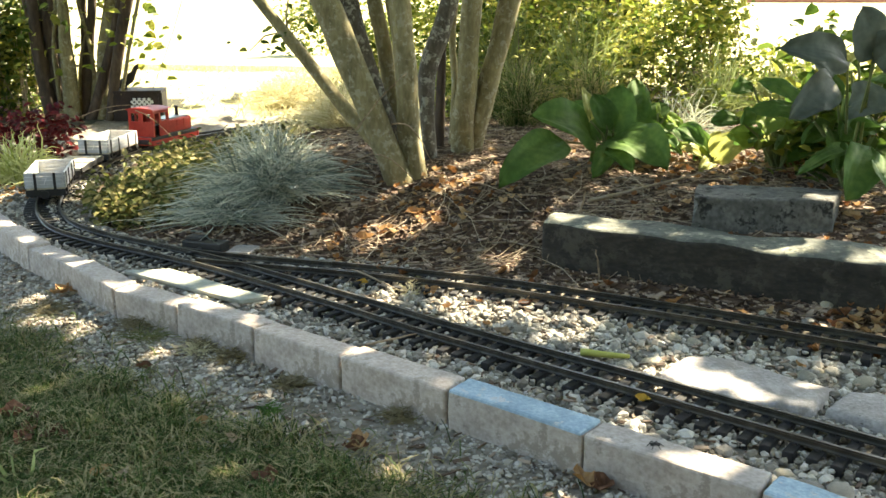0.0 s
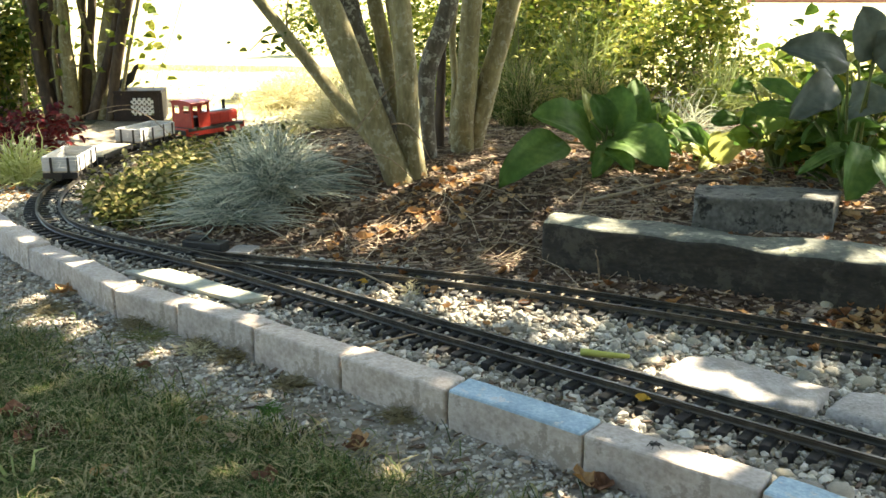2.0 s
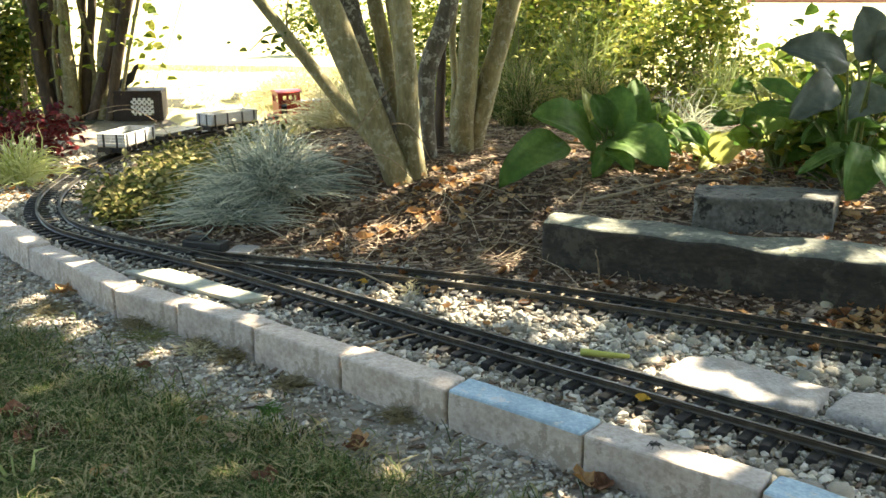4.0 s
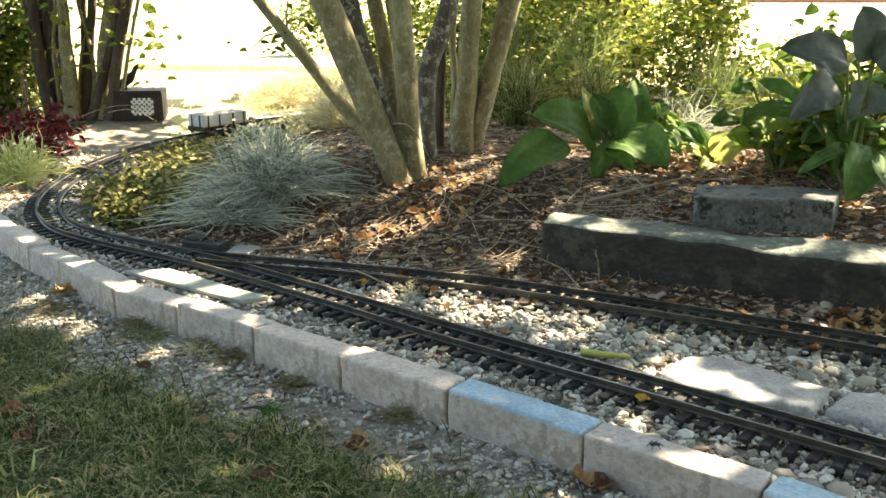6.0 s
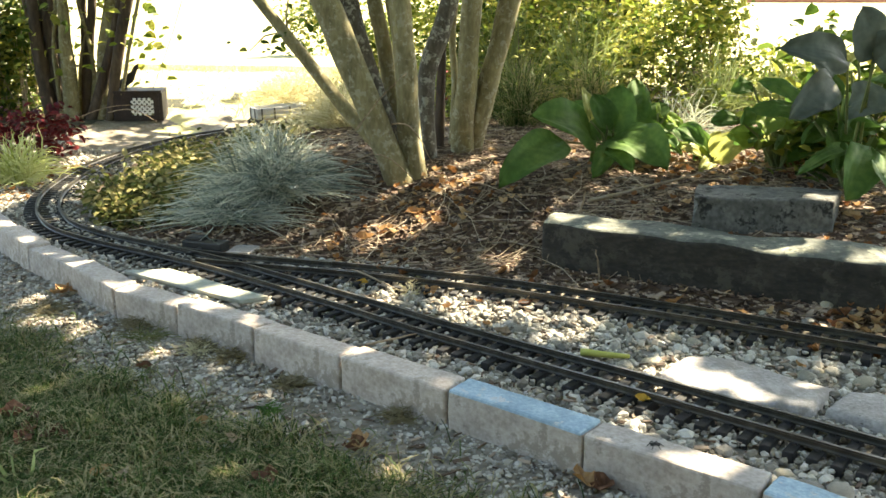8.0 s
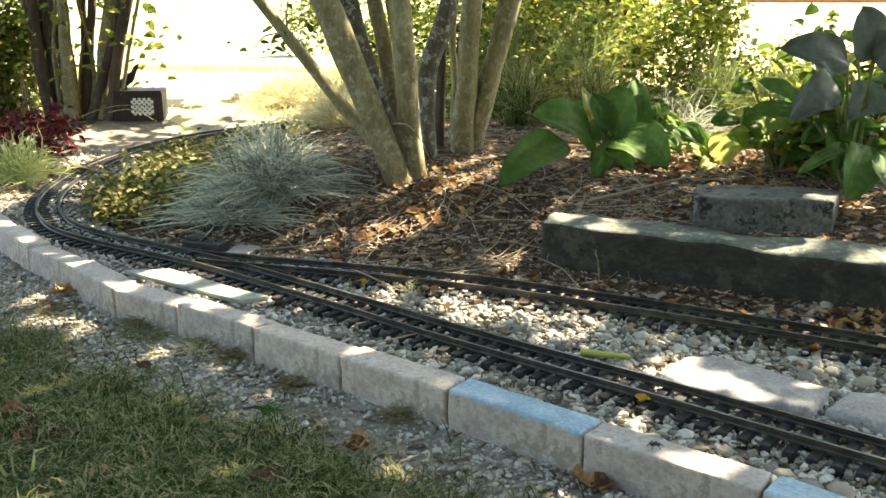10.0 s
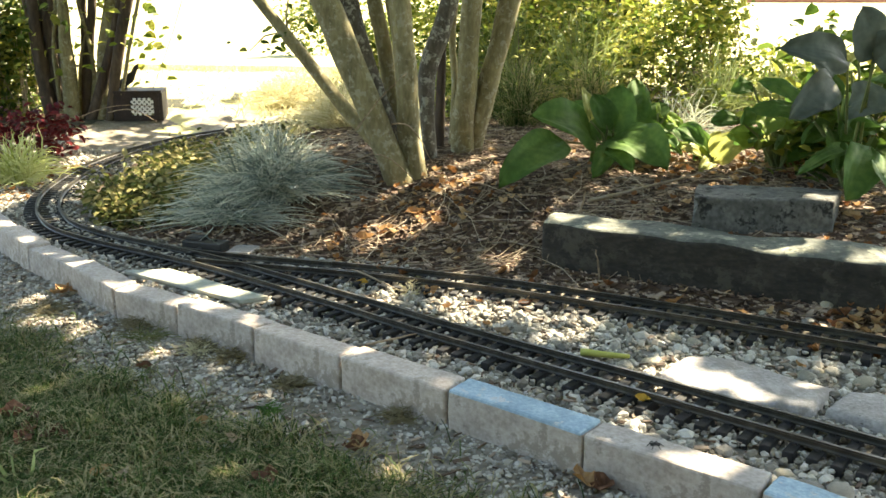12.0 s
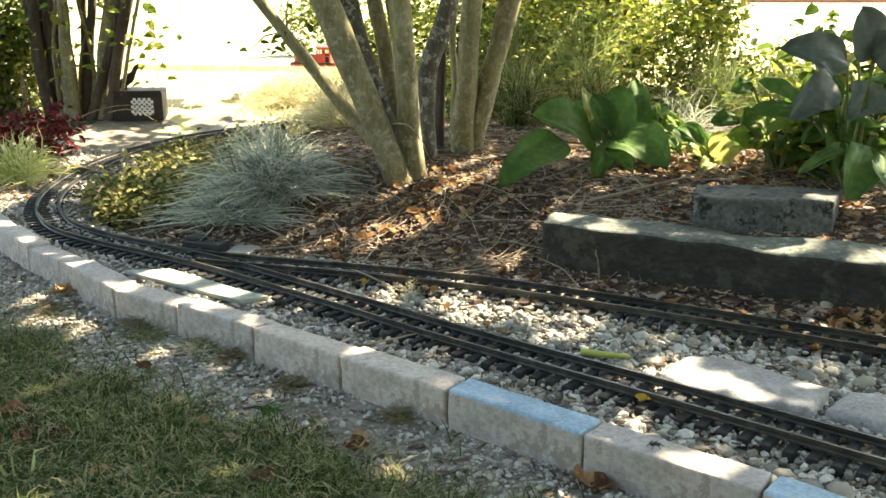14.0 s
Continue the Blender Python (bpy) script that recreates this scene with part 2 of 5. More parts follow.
def ribbon(shape, pts, widths, normal_hint, slot=0, fold=0.0):
    """A narrow blade along pts; fold lowers its edges into a shallow V."""
    k = len(shape.v)
    n = len(pts)
    for i, p in enumerate(pts):
        t = pts[min(i + 1, n - 1)] - pts[max(i - 1, 0)]
        s = t.cross(normal_hint)
        s = s.normalized() * widths[i] * 0.5 if s.length > 1e-9 else Vector((widths[i] * 0.5, 0, 0))
        shape.v.append(tuple(p - s))
        shape.v.append(tuple(p + s))
    for i in range(n - 1):
        shape.f.append((k + 2 * i, k + 2 * i + 1, k + 2 * i + 3, k + 2 * i + 2))
        shape.m.append(slot)

# ---- the lie of the land ----
NEAR_RAIL = [(1.05, 0.36), (0.75, 0.575), (0.419, 0.835), (0.205, 1.008), (0.0, 1.17), (-0.15, 1.30), (-0.297, 1.425), (-0.411, 1.518), (-0.527, 1.597),
             (-0.645, 1.676), (-0.749, 1.766), (-0.822, 1.880), (-0.868, 1.985), (-0.905, 2.12), (-0.927, 2.30), (-0.928, 2.48), (-0.905, 2.65), (-0.85, 2.84),
             (-0.772, 3.0), (-0.66, 3.13), (-0.5, 3.235), (-0.3, 3.31), (-0.08, 3.42), (0.09, 3.65), (0.13, 3.98), (0.06, 4.36), (-0.12, 4.68), (-0.40, 4.90), (-0.8, 5.02), (-1.4, 5.12), (-2.2, 5.2)]


def offset(pts, d):
    """Shift a plan polyline to its right by d."""
    t = np.gradient(pts, axis=0)
    t /= np.linalg.norm(t, axis=1)[:, None]
    return pts + d * np.stack([t[:, 1], -t[:, 0]], 1)


MAIN = spline([tuple(q) for q in offset(spline(NEAR_RAIL, 0.02), 0.0225)], 0.01)
SIDING = spline([(-0.60, 1.672), (-0.50, 1.607), (-0.43, 1.571), (-0.353, 1.543), (-0.262, 1.517), (-0.18, 1.494), (-0.08, 1.461), (0.06, 1.411), (0.185, 1.352), (0.302, 1.291), (0.405, 1.236), (0.57, 1.142), (0.95, 0.92)], 0.01)
CURB = np.array([(-1.02, 1.93), (-0.93, 1.84), (-0.825, 1.70), (-0.711, 1.568), (-0.598, 1.454), (-0.486, 1.335), (-0.373, 1.255), (-0.249, 1.159), (-0.124, 1.063), (0.004, 0.963), (0.137, 0.857), (0.278, 0.749), (0.42, 0.635), (0.56, 0.525)])
BEAM_LINE = np.array([(0.165, 1.53), (0.36, 1.43), (0.55, 1.32), (0.80, 1.20), (1.1, 1.05)])


def signed(x, y, line):
    """Distance to a plan polyline, and whether the point lies on its right."""
    x, y = np.asarray(x, float), np.asarray(y, float)
    best = np.full(x.shape, 1e9)
    side = np.zeros(x.shape)
    for (ax, ay), (bx, by) in zip(line, line[1:]):
        dx, dy = bx - ax, by - ay
        t = np.clip(((x - ax) * dx + (y - ay) * dy) / (dx * dx + dy * dy), 0, 1)
        d = np.hypot(x - ax - t * dx, y - ay - t * dy)
        s = (x - ax) * dy - (y - ay) * dx
        new_best = d < best
        best = np.where(new_best, d, best)
        side = np.where(new_best, s, side)
    return best, side > 0


def base_z(y):
    y = np.asarray(y, float)
    return 0.07 * smoothstep((y - 3.05) / 0.9) - 0.024 * smoothstep((y - 4.1) / 0.7)


def ground_z(x, y):
    x, y = np.asarray(x, float), np.asarray(y, float)
    dm, right = signed(x, y, MAIN[::6])
    ds, sright = signed(x, y, SIDING[::6])
    dc, behind = signed(x, y, CURB[::-1])
    z = base_z(y)
    d = np.minimum(dm, ds)
    bank = right & ~(sright & (ds < 0.6) & (y < 1.7)) & (y < 4.6)
    tall = 1 - 0.62 * smoothstep((-0.25 - x) / 0.3) * smoothstep((y - 1.75) / 0.2)
    z = z + np.where(bank, tall * 0.085 * smoothstep((d - 0.055) / 0.40) + tall * 0.02 * smoothstep((d - 0.3) / 0.5), 0)
    db, bright = signed(x, y, BEAM_LINE)
    back = ~bright & (x > 0.2) & (db > 0.045)
    z = np.where(back & bank, np.maximum(z, 0.068 + 0.04 * smoothstep(db / 0.5)), z)
    z = np.where(~bank & (d < 0.5) & (y < 3), z - 0.004, z)
    left = ~right & (x < -0.75) & (y > 1.7)
    z = np.where(left, z + 0.03 * smoothstep((dm - 0.08) / 0.4), z)
    front = (~behind | (dc < 0.02)) & (y < 2.6) & (x > -1.3)
    z = np.where(front, -0.016 - 0.012 * smoothstep(dc / 0.5), z)
    return z


def relief(x, y):
    """The ground with small bumps."""
    a = np.array([noise.noise((p * 7, q * 7, 3.1)) * 0.004 + noise.noise((p * 31, q * 31, 1.7)) * 0.002 for p, q in zip(np.ravel(x), np.ravel(y))])
    return ground_z(x, y) + a.reshape(np.shape(x))


def spread(fine_lo, fine_hi, step, far_lo, far_hi):
    core = np.arange(fine_lo, fine_hi + step / 2, step)
    up, g = [], step
    while (up[-1] if up else fine_hi) < far_hi:
        g *= 1.35
        up.append((up[-1] if up else fine_hi) + g)
    down, g = [], step
    while (down[-1] if down else fine_lo) > far_lo:
        g *= 1.35
        down.append((down[-1] if down else fine_lo) - g)
    return np.concatenate([down[::-1], core, up])


def lawn_edge(x):
    """The ragged front edge of the shaded grass."""
    return 1.275 - 0.79 * (x + 0.655)


def build_ground():
    xs, ys = spread(-1.6, 1.5, 0.016, -600, 600), spread(0.35, 3.3, 0.016, -200, 1500)
    gx, gy = np.meshgrid(xs, ys)
    gz = relief(gx, gy)
    nx, ny = len(xs), len(ys)
    me = bpy.data.meshes.new("ground")
    i = np.arange((ny - 1) * nx).reshape(ny - 1, nx)[:, :-1].ravel()
    me.from_pydata(np.stack([gx.ravel(), gy.ravel(), gz.ravel()], 1).tolist(), [], np.stack([i, i + 1, i + nx + 1, i + nx], 1).tolist())
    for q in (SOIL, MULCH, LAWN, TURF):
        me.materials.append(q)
    cx = (gx[:-1, :-1] + gx[1:, 1:]).ravel() / 2
    cy = (gy[:-1, :-1] + gy[1:, 1:]).ravel() / 2
    dm, right = signed(cx, cy, MAIN[::6])
    ds, sright = signed(cx, cy, SIDING[::6])
    wob = np.array([noise.noise((p * 5, q * 5, 9.0)) for p, q in zip(cx, cy)])
    mulch = (right & (np.minimum(dm, ds) > 0.07 + 0.04 * wob) & ~(sright & (ds < 0.6) & (cy < 1.7)) & (cy < 3.3))
    mulch |= (~right) & (dm > 0.16) & (np.hypot(cx + 1.25, cy - 2.3) < 0.48 + 0.15 * wob)
    mulch |= (cx > 0.3) & (cy > 1.5) & (cy < 3.2 + 0.4 * wob)
    mulch &= np.hypot(cx - 0.2, (cy - 1.9) * 0.9) < 1.45 + 0.25 * wob
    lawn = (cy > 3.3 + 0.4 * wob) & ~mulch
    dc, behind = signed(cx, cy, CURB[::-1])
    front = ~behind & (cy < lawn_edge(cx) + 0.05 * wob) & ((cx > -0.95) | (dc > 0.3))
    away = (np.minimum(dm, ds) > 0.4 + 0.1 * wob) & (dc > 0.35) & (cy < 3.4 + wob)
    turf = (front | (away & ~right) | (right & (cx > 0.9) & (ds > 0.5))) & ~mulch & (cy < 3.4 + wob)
    # shade-dark turf near, sun-pale lawn far
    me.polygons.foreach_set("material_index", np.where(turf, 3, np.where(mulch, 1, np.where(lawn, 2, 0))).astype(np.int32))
    me.polygons.foreach_set("use_smooth", [True] * len(me.polygons))
    tagged(new("ground", me), "gravelly soil, bark mulch and sunny lawn of a garden", "ground", kind="structure")


build_ground()


# ---- railway ----
def track_z(y):
    return float(base_z(y))


def rail_shape(pts, d, zs):
    """A rail with foot, web and head along a plan polyline, d to its right."""
    prof = [(-0.0026, 0.0085), (0.0026, 0.0085), (0.0026, 0.0098), (0.0009, 0.0112), (0.0009, 0.0150), (0.0020, 0.0158), (0.0020, 0.0180), (-0.0020, 0.0180), (-0.0020, 0.0158), (-0.0009, 0.0150), (-0.0009, 0.0112), (-0.0026, 0.0098)]
    t = np.gradient(pts, axis=0)
    t /= np.linalg.norm(t, axis=1)[:, None]
    s = Shape()
    n = len(prof)
    v, f = [], []
    for (x, y), (tx, ty), z in zip(pts, t, zs):
        for a, h in prof:
            v.append((x + (d + a) * ty, y - (d + a) * tx, z + h))
    for i in range(len(pts) - 1):
        for k in range(n):
            j = (k + 1) % n
            f.append((i * n + k, (i + 1) * n + k, (i + 1) * n + j, i * n + j))
    f.append(tuple(range(n)))
    f.append(tuple((len(pts) - 1) * n + k for k in range(n))[::-1])
    s.add(v, f)
    return s


def sleeper_mesh(length=0.096):
    s = Shape()
    s.box(-0.0058, 0.0058, -length / 2, length / 2, -0.004, 0.0085, bevel=0.0012)
    for y in (-0.0225, 0.0225):
        for e in (-0.0052, 0.0052):
            s.box(-0.003, 0.003, y + e - 0.0012, y + e + 0.0012, 0.0085, 0.0112)
    return s.mesh("sleeper", TIE)


def build_track():
    main = thing("railway_track", "dark brass garden railway track on black plastic sleepers", "track", group="garden railway tracks")
    zs = [track_z(y) for _, y in MAIN]
    for d in (-0.0225, 0.0225):
        part("rail", rail_shape(MAIN[::2], d, zs[::2]), RAIL, main, "tarnished brown brass rail")
    tie = sleeper_mesh()
    step = 0.0235
    s = np.arange(len(MAIN)) * 0.01
    tan = np.gradient(MAIN, axis=0)
    far = Shape()
    for d in np.arange(0.3, s[-1] - 0.05, step):
        x, y = np.interp(d, s, MAIN[:, 0]), np.interp(d, s, MAIN[:, 1])
        tx, ty = np.interp(d, s, tan[:, 0]), np.interp(d, s, tan[:, 1])
        m = pose(x, y, track_z(y), 0, 0, math.degrees(math.atan2(ty, tx)))
        if y < 3.1:
            ob = part("sleeper", tie, None, main)
            ob.matrix_basis = m
        else:
            far.box(-0.0058, 0.0058, -0.048, 0.048, -0.004, 0.0085, m)
    tagged(part("far_sleepers", far, TIE, main), kind="stuff")

    side = thing("siding_track", "dark garden railway siding on black plastic sleepers", "track", group="garden railway tracks")
    pts = SIDING[8:]
    for d in (-0.0225, 0.0225):
        cut = pts[14:] if d > 0 else pts
        part("rail", rail_shape(cut[::2], d, [0.0003] * len(cut[::2])), RAIL, side, "tarnished brown brass rail")
    s = np.arange(len(SIDING)) * 0.01
    tan = np.gradient(SIDING, axis=0)
    for d in np.arange(0.26, s[-1] - 0.02, step):
        x, y = np.interp(d, s, SIDING[:, 0]), np.interp(d, s, SIDING[:, 1])
        tx, ty = np.interp(d, s, tan[:, 0]), np.interp(d, s, tan[:, 1])
        ob = part("sleeper", tie, None, side)
        ob.matrix_basis = pose(x, y, -0.0006, 0, 0, math.degrees(math.atan2(ty, tx)))
    # check rails and closed point blades of the turnout
    for a, b, d in ((44, 60, 0.0165), (30, 46, -0.018)):
        part("check_rail", rail_shape(SIDING[a:b], d, [0.0005] * (b - a)), RAIL, side)


def build_point_motor():
    m = pose(-0.422, 1.632, 0.010, 0, 0, -20)
    ob = thing("point_motor", "black plastic turnout motor box beside the track", "switch motor", m)
    a = Shape()
    a.box(-0.040, 0.040, -0.015, 0.015, -0.012, 0.015, bevel=0.003)
    a.box(-0.034, 0.0, -0.011, 0.011, 0.015, 0.022, bevel=0.002)
    part("housing", a, BLACK, ob)
    c = Shape()
    c.cyl((0.018, 0, 0.012), (0.018, 0, 0.018), 0.006)
    part("screw_cap", c, BLACK, ob)
    r = Shape()
    r.box(-0.004, 0.004, -0.055, -0.012, 0.003, 0.006)
    part("throw_bar", r, BLACK, ob)


def build_curb():
    rng = random.Random(4)
    for i in range(len(CURB) - 1):
        a, b = Vector((*CURB[i], 0)), Vector((*CURB[i + 1], 0))
        d = b - a
        length = d.length - 0.003
        s = Shape()
        bm = bmesh.new()
        bmesh.ops.create_cube(bm, size=1.0)
        for p in bm.verts:
            p.co = Vector((p.co.x * length, p.co.y * 0.041, p.co.z * 0.09))
        bmesh.ops.bevel(bm, geom=bm.edges[:], offset=0.0032, segments=2, profile=0.5, affect="EDGES")
        bmesh.ops.subdivide_edges(bm, edges=[e for e in bm.edges if e.calc_length() > 0.03], cuts=6, use_grid_fill=True)
        for p in bm.verts:
            p.co += Vector((noise.noise(p.co * 40 + Vector((i * 7, 0, 0))), noise.noise(p.co * 40 + Vector((0, i * 7, 5))), noise.noise(p.co * 30 + Vector((3, 0, i * 7))))) * 0.0012
        blue = i in (9, 11)
        s.take(bm)
        s.m = [int(blue and min(s.v[k][2] for k in q) > 0.036) for q in s.f]
        m = Matrix.Translation((a + b) / 2) @ pose(0, 0, 0, 0, 0, math.degrees(math.atan2(d.y, d.x))) @ pose(0, 0.0205, 0.03 - 0.045 + rng.uniform(-0.003, 0.003), rng.uniform(-3, 3), rng.uniform(-0.9, 0.9), rng.uniform(-1.2, 1.2))
        whole("edging_block", s, [CONCRETE, BLUE_CONCRETE], "grey concrete edging block with a bluish top" if blue else "weathered grey concrete edging block set in the soil", "edging block", "edging blocks along the track", at=m)


build_track()
build_point_motor()
build_curb()


# ---- timber, stones and flags ----
def rough_slab(name, corners, z0, z1, mat, label, category, cuts=8, amp=0.004, freq=18, group="", top_amp=None, bevel=0.008, pits=0.0):
    """A weathered slab over a plan quadrilateral, with worn edges."""
    bm = bmesh.new()
    c = Vector((sum(p[0] for p in corners) / len(corners), sum(p[1] for p in corners) / len(corners), z0))
    lo = [bm.verts.new(Vector((x, y, z0)) - c) for x, y in corners]
    hi = [bm.verts.new(Vector((x, y, z1)) - c) for x, y in corners]
    n = len(corners)
    bm.faces.new(lo[::-1])
    bm.faces.new(hi)
    for i in range(n):
        bm.faces.new((lo[i], lo[(i + 1) % n], hi[(i + 1) % n], hi[i]))
    bmesh.ops.recalc_face_normals(bm, faces=bm.faces[:])
    bmesh.ops.bevel(bm, geom=bm.edges[:], offset=bevel, segments=2, profile=0.55, affect="EDGES")
    bmesh.ops.triangulate(bm, faces=[f for f in bm.faces if len(f.verts) > 4])
    bmesh.ops.subdivide_edges(bm, edges=[e for e in bm.edges if e.calc_length() > 0.02], cuts=cuts, use_grid_fill=True)
    for p in bm.verts:
        w = p.co + c
        p.co += Vector((noise.noise(w * freq), noise.noise(w * freq + Vector((5, 0, 0))), noise.noise(w * freq + Vector((0, 9, 0))))) * amp
        if p.co.z > (z1 - z0) * 0.6:
            p.co.z += noise.noise(Vector((w.x * 9, w.y * 9, 2))) * (top_amp or amp)
        if pits:
            dent = max(0.0, noise.noise(w * 38) - 0.32) + 0.6 * max(0.0, noise.noise(w * 75) - 0.35)
            p.co -= p.normal * dent * pits * 2.2
    bmesh.ops.recalc_face_normals(bm, faces=bm.faces[:])
    bm.normal_update()
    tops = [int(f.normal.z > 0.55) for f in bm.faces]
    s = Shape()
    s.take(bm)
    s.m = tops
    return whole(name, s, list(mat), label, category, group, at=Matrix.Translation(c), smooth=True)


# dark sides and pale top carry the shade and sun in their colours
rough_slab("retaining_timber", [(0.166, 1.525), (0.25, 1.468), (0.66, 1.255), (1.05, 1.05), (1.08, 1.13), (0.69, 1.345), (0.28, 1.560), (0.19, 1.60)], -0.01, 0.084, (OLDWOOD, LIT_LICHEN), "long dark weathered retaining timber with sunlight painted on its lichened top", "retaining edge", cuts=14, amp=0.005, top_amp=0.012, freq=14)
rough_slab("stone_block", [(0.403, 1.494), (0.62, 1.469), (0.666, 1.557), (0.44, 1.619)], 0.06, 0.132, (STONE, STONE), "rough grey pitted stone block lying on the bank", "stone block", cuts=12, amp=0.003, freq=30, bevel=0.004, pits=0.007)
rough_slab("flagstone", [(0.261, 1.071), (0.289, 1.007), (0.327, 0.983), (0.406, 0.959), (0.457, 1.024), (0.365, 1.112), (0.307, 1.122)], -0.015, 0.010, (FLAG, FLAG), "pale grey flat flagstone sunk in the gravel", "flagstone", cuts=5, amp=0.003, group="flagstones between the tracks")
rough_slab("flagstone", [(0.418, 0.962), (0.464, 0.922), (0.516, 0.896), (0.60, 0.95), (0.527, 1.004), (0.469, 1.018)], -0.015, 0.009, (FLAG, FLAG), "pale grey flat flagstone sunk in the gravel", "flagstone", cuts=5, amp=0.003, group="flagstones between the tracks")
rough_slab("slate_tile", [(-0.524, 1.495), (-0.303, 1.340), (-0.262, 1.360), (-0.319, 1.401), (-0.452, 1.507)], 0.003, 0.0095, (SLATE, SLATE), "thin pale greenish slate tile beside the track", "slate tile", cuts=3, amp=0.0008, bevel=0.001)
rough_slab("slate_tile", [(-0.378, 1.595), (-0.338, 1.588), (-0.327, 1.635), (-0.368, 1.64)], 0.0, 0.014, (FLAG, FLAG), "small pale stone tile behind the turnout motor", "stone tile", cuts=3, amp=0.001, bevel=0.001)


# ---- shrubs with many stems ----
def stem_points(base, lean, height, bow=0.05, seed=0, n=14):
    rng = random.Random(seed)
    b, d = Vector(base), Vector(lean)
    w = Vector((rng.uniform(-1, 1), rng.uniform(-1, 1), 0)) * bow
    pts = []
    for i in range(n):
        t = i / (n - 1)
        wig = Vector((noise.noise((t * 3, seed, 0)), noise.noise((t * 3, seed, 7)), 0)) * 0.02 * t
        pts.append(b + Vector((d.x * t, d.y * t, height * t)) + w * math.sin(t * 3.1) + wig)
    return pts


def leaf_into(s, p, d, up, size, slot=0, width=0.55):
    """One small folded leaf."""
    side = d.cross(up)
    side = side.normalized() if side.length > 1e-6 else d.orthogonal().normalized()
    nrm = side.cross(d).normalized()
    k = len(s.v)
    w = size * width * 0.5
    mid = p + d * size * 0.45
    low, high = p + d * size * 0.28, p + d * size * 0.68
    s.v.extend(tuple(q) for q in (p, low - side * w * 0.9 + nrm * w * 0.3, high - side * w * 0.8 + nrm * w * 0.25, p + d * size - nrm * size * 0.12, high + side * w * 0.8 + nrm * w * 0.25, low + side * w * 0.9 + nrm * w * 0.3, mid))
    s.f.extend((k + i, k + (i + 1) % 6, k + 6) for i in range(6))
    s.m.extend([slot] * 6)


def rand_dir(rng, flat=0.5):
    v = Vector((rng.gauss(0, 1), rng.gauss(0, 1), rng.gauss(0, flat)))
    return v.normalized()


def stem_through(ob, knots, mat, top=1.7, seed=0, n=14):
    """A stem through knots (x, y, z, radius), rooted in the ground and carried on above."""
    k = [np.array(q, float) for q in knots]
    foot = k[0] - (k[1] - k[0]) * 0.15
    foot[2] = float(ground_z(foot[0], foot[1])) - 0.03
    foot[3] = k[0][3] * 1.25
    d = k[-1] - k[-2]
    d[:3] /= np.linalg.norm(d[:3])
    rise = (top - k[-1][2]) / max(d[2], 0.35)
    ends = [np.append(k[-1][:3] + d[:3] * rise * t, k[-1][3] * (1 - 0.45 * t)) for t in (0.5, 1.0)]
    pts = spline([tuple(q) for q in [foot] + k + ends], 0.03)
    s = Shape()
    s.tube([Vector(q[:3]) + Vector((noise.noise((q[2] * 9, seed, 0)), noise.noise((q[2] * 9, seed, 5)), 0)) * 0.004 for q in pts], [q[3] for q in pts], n, rough=0.22)
    part("stem", s, mat, ob, smooth=True)
    return Vector(pts[-1][:3]), Vector(d[:3])


# crown gaps cut to let sun flecks through: plan places on the ground and radii
TRACK_GAPS = [(-0.64, 1.54, 0.03), (-0.59, 1.47, 0.02), (-0.45, 1.35, 0.026), (-0.33, 1.26, 0.021), (-0.43, 1.48, 0.043), (-0.32, 1.40, 0.036), (-0.66, 1.52, 0.03), (-0.61, 1.46, 0.014), (-0.46, 1.33, 0.018), (-0.35, 1.20, 0.02),
              (0.185, 0.845, 0.008), (0.24, 0.80, 0.005), (0.30, 1.12, 0.018), (0.36, 1.075, 0.006), (0.25, 1.08, 0.022), (0.05, 1.36, 0.034), (0.11, 1.31, 0.022), (0.15, 1.23, 0.015), (-0.23, 1.40, 0.02), (0.27, 1.41, 0.014), (-0.06, 1.43, 0.031), (-0.96, 2.09, 0.06), (-0.85, 2.22, 0.06), (-0.96, 2.58, 0.1)]
BANK_GAPS = [(0.11, 1.56, 0.022), (0.04, 1.51, 0.02), (-0.05, 1.68, 0.026), (-0.13, 1.81, 0.022), (0.01, 1.84, 0.025), (0.17, 1.64, 0.022), (0.54, 1.90, 0.049), (0.53, 1.97, 0.039), (0.46, 1.94, 0.031), (0.16, 1.53, 0.021), (0.45, 1.35, 0.03), (0.51, 1.33, 0.03), (0.59, 1.28, 0.026),
             (-0.39, 1.83, 0.08), (-0.38, 1.75, 0.04), (0.47, 1.72, 0.04), (0.55, 1.70, 0.03), (0.26, 1.73, 0.03), (-0.51, 2.01, 0.05), (-0.71, 2.11, 0.05), (-0.68, 1.86, 0.035), (0.34, 1.80, 0.03), (0.32, 2.14, 0.03), (-0.13, 1.68, 0.021)]
# unseen leaf clumps added above the view to shade these places: plan, radius
SHADE_CLUMPS = [(0.39, 0.90, 0.06), (0.47, 0.99, 0.045), (0.30, 0.91, 0.035), (0.09, 1.63, 0.06), (0.28, 1.72, 0.064), (0.19, 1.81, 0.068), (0.38, 1.56, 0.07), (0.39, 1.40, 0.05), (-0.04, 1.58, 0.045), (0.24, 1.62, 0.05), (0.10, 1.72, 0.12), (0.26, 1.62, 0.10), (0.18, 1.66, 0.09), (-0.01, 1.66, 0.06), (-1.14, 3.16, 0.10), (-1.02, 3.22, 0.08), (0.42, 1.52, 0.07), (0.02, 1.60, 0.07), (0.33, 1.36, 0.05), (0.45, 0.82, 0.06)]
GAPS = np.array(TRACK_GAPS + BANK_GAPS)


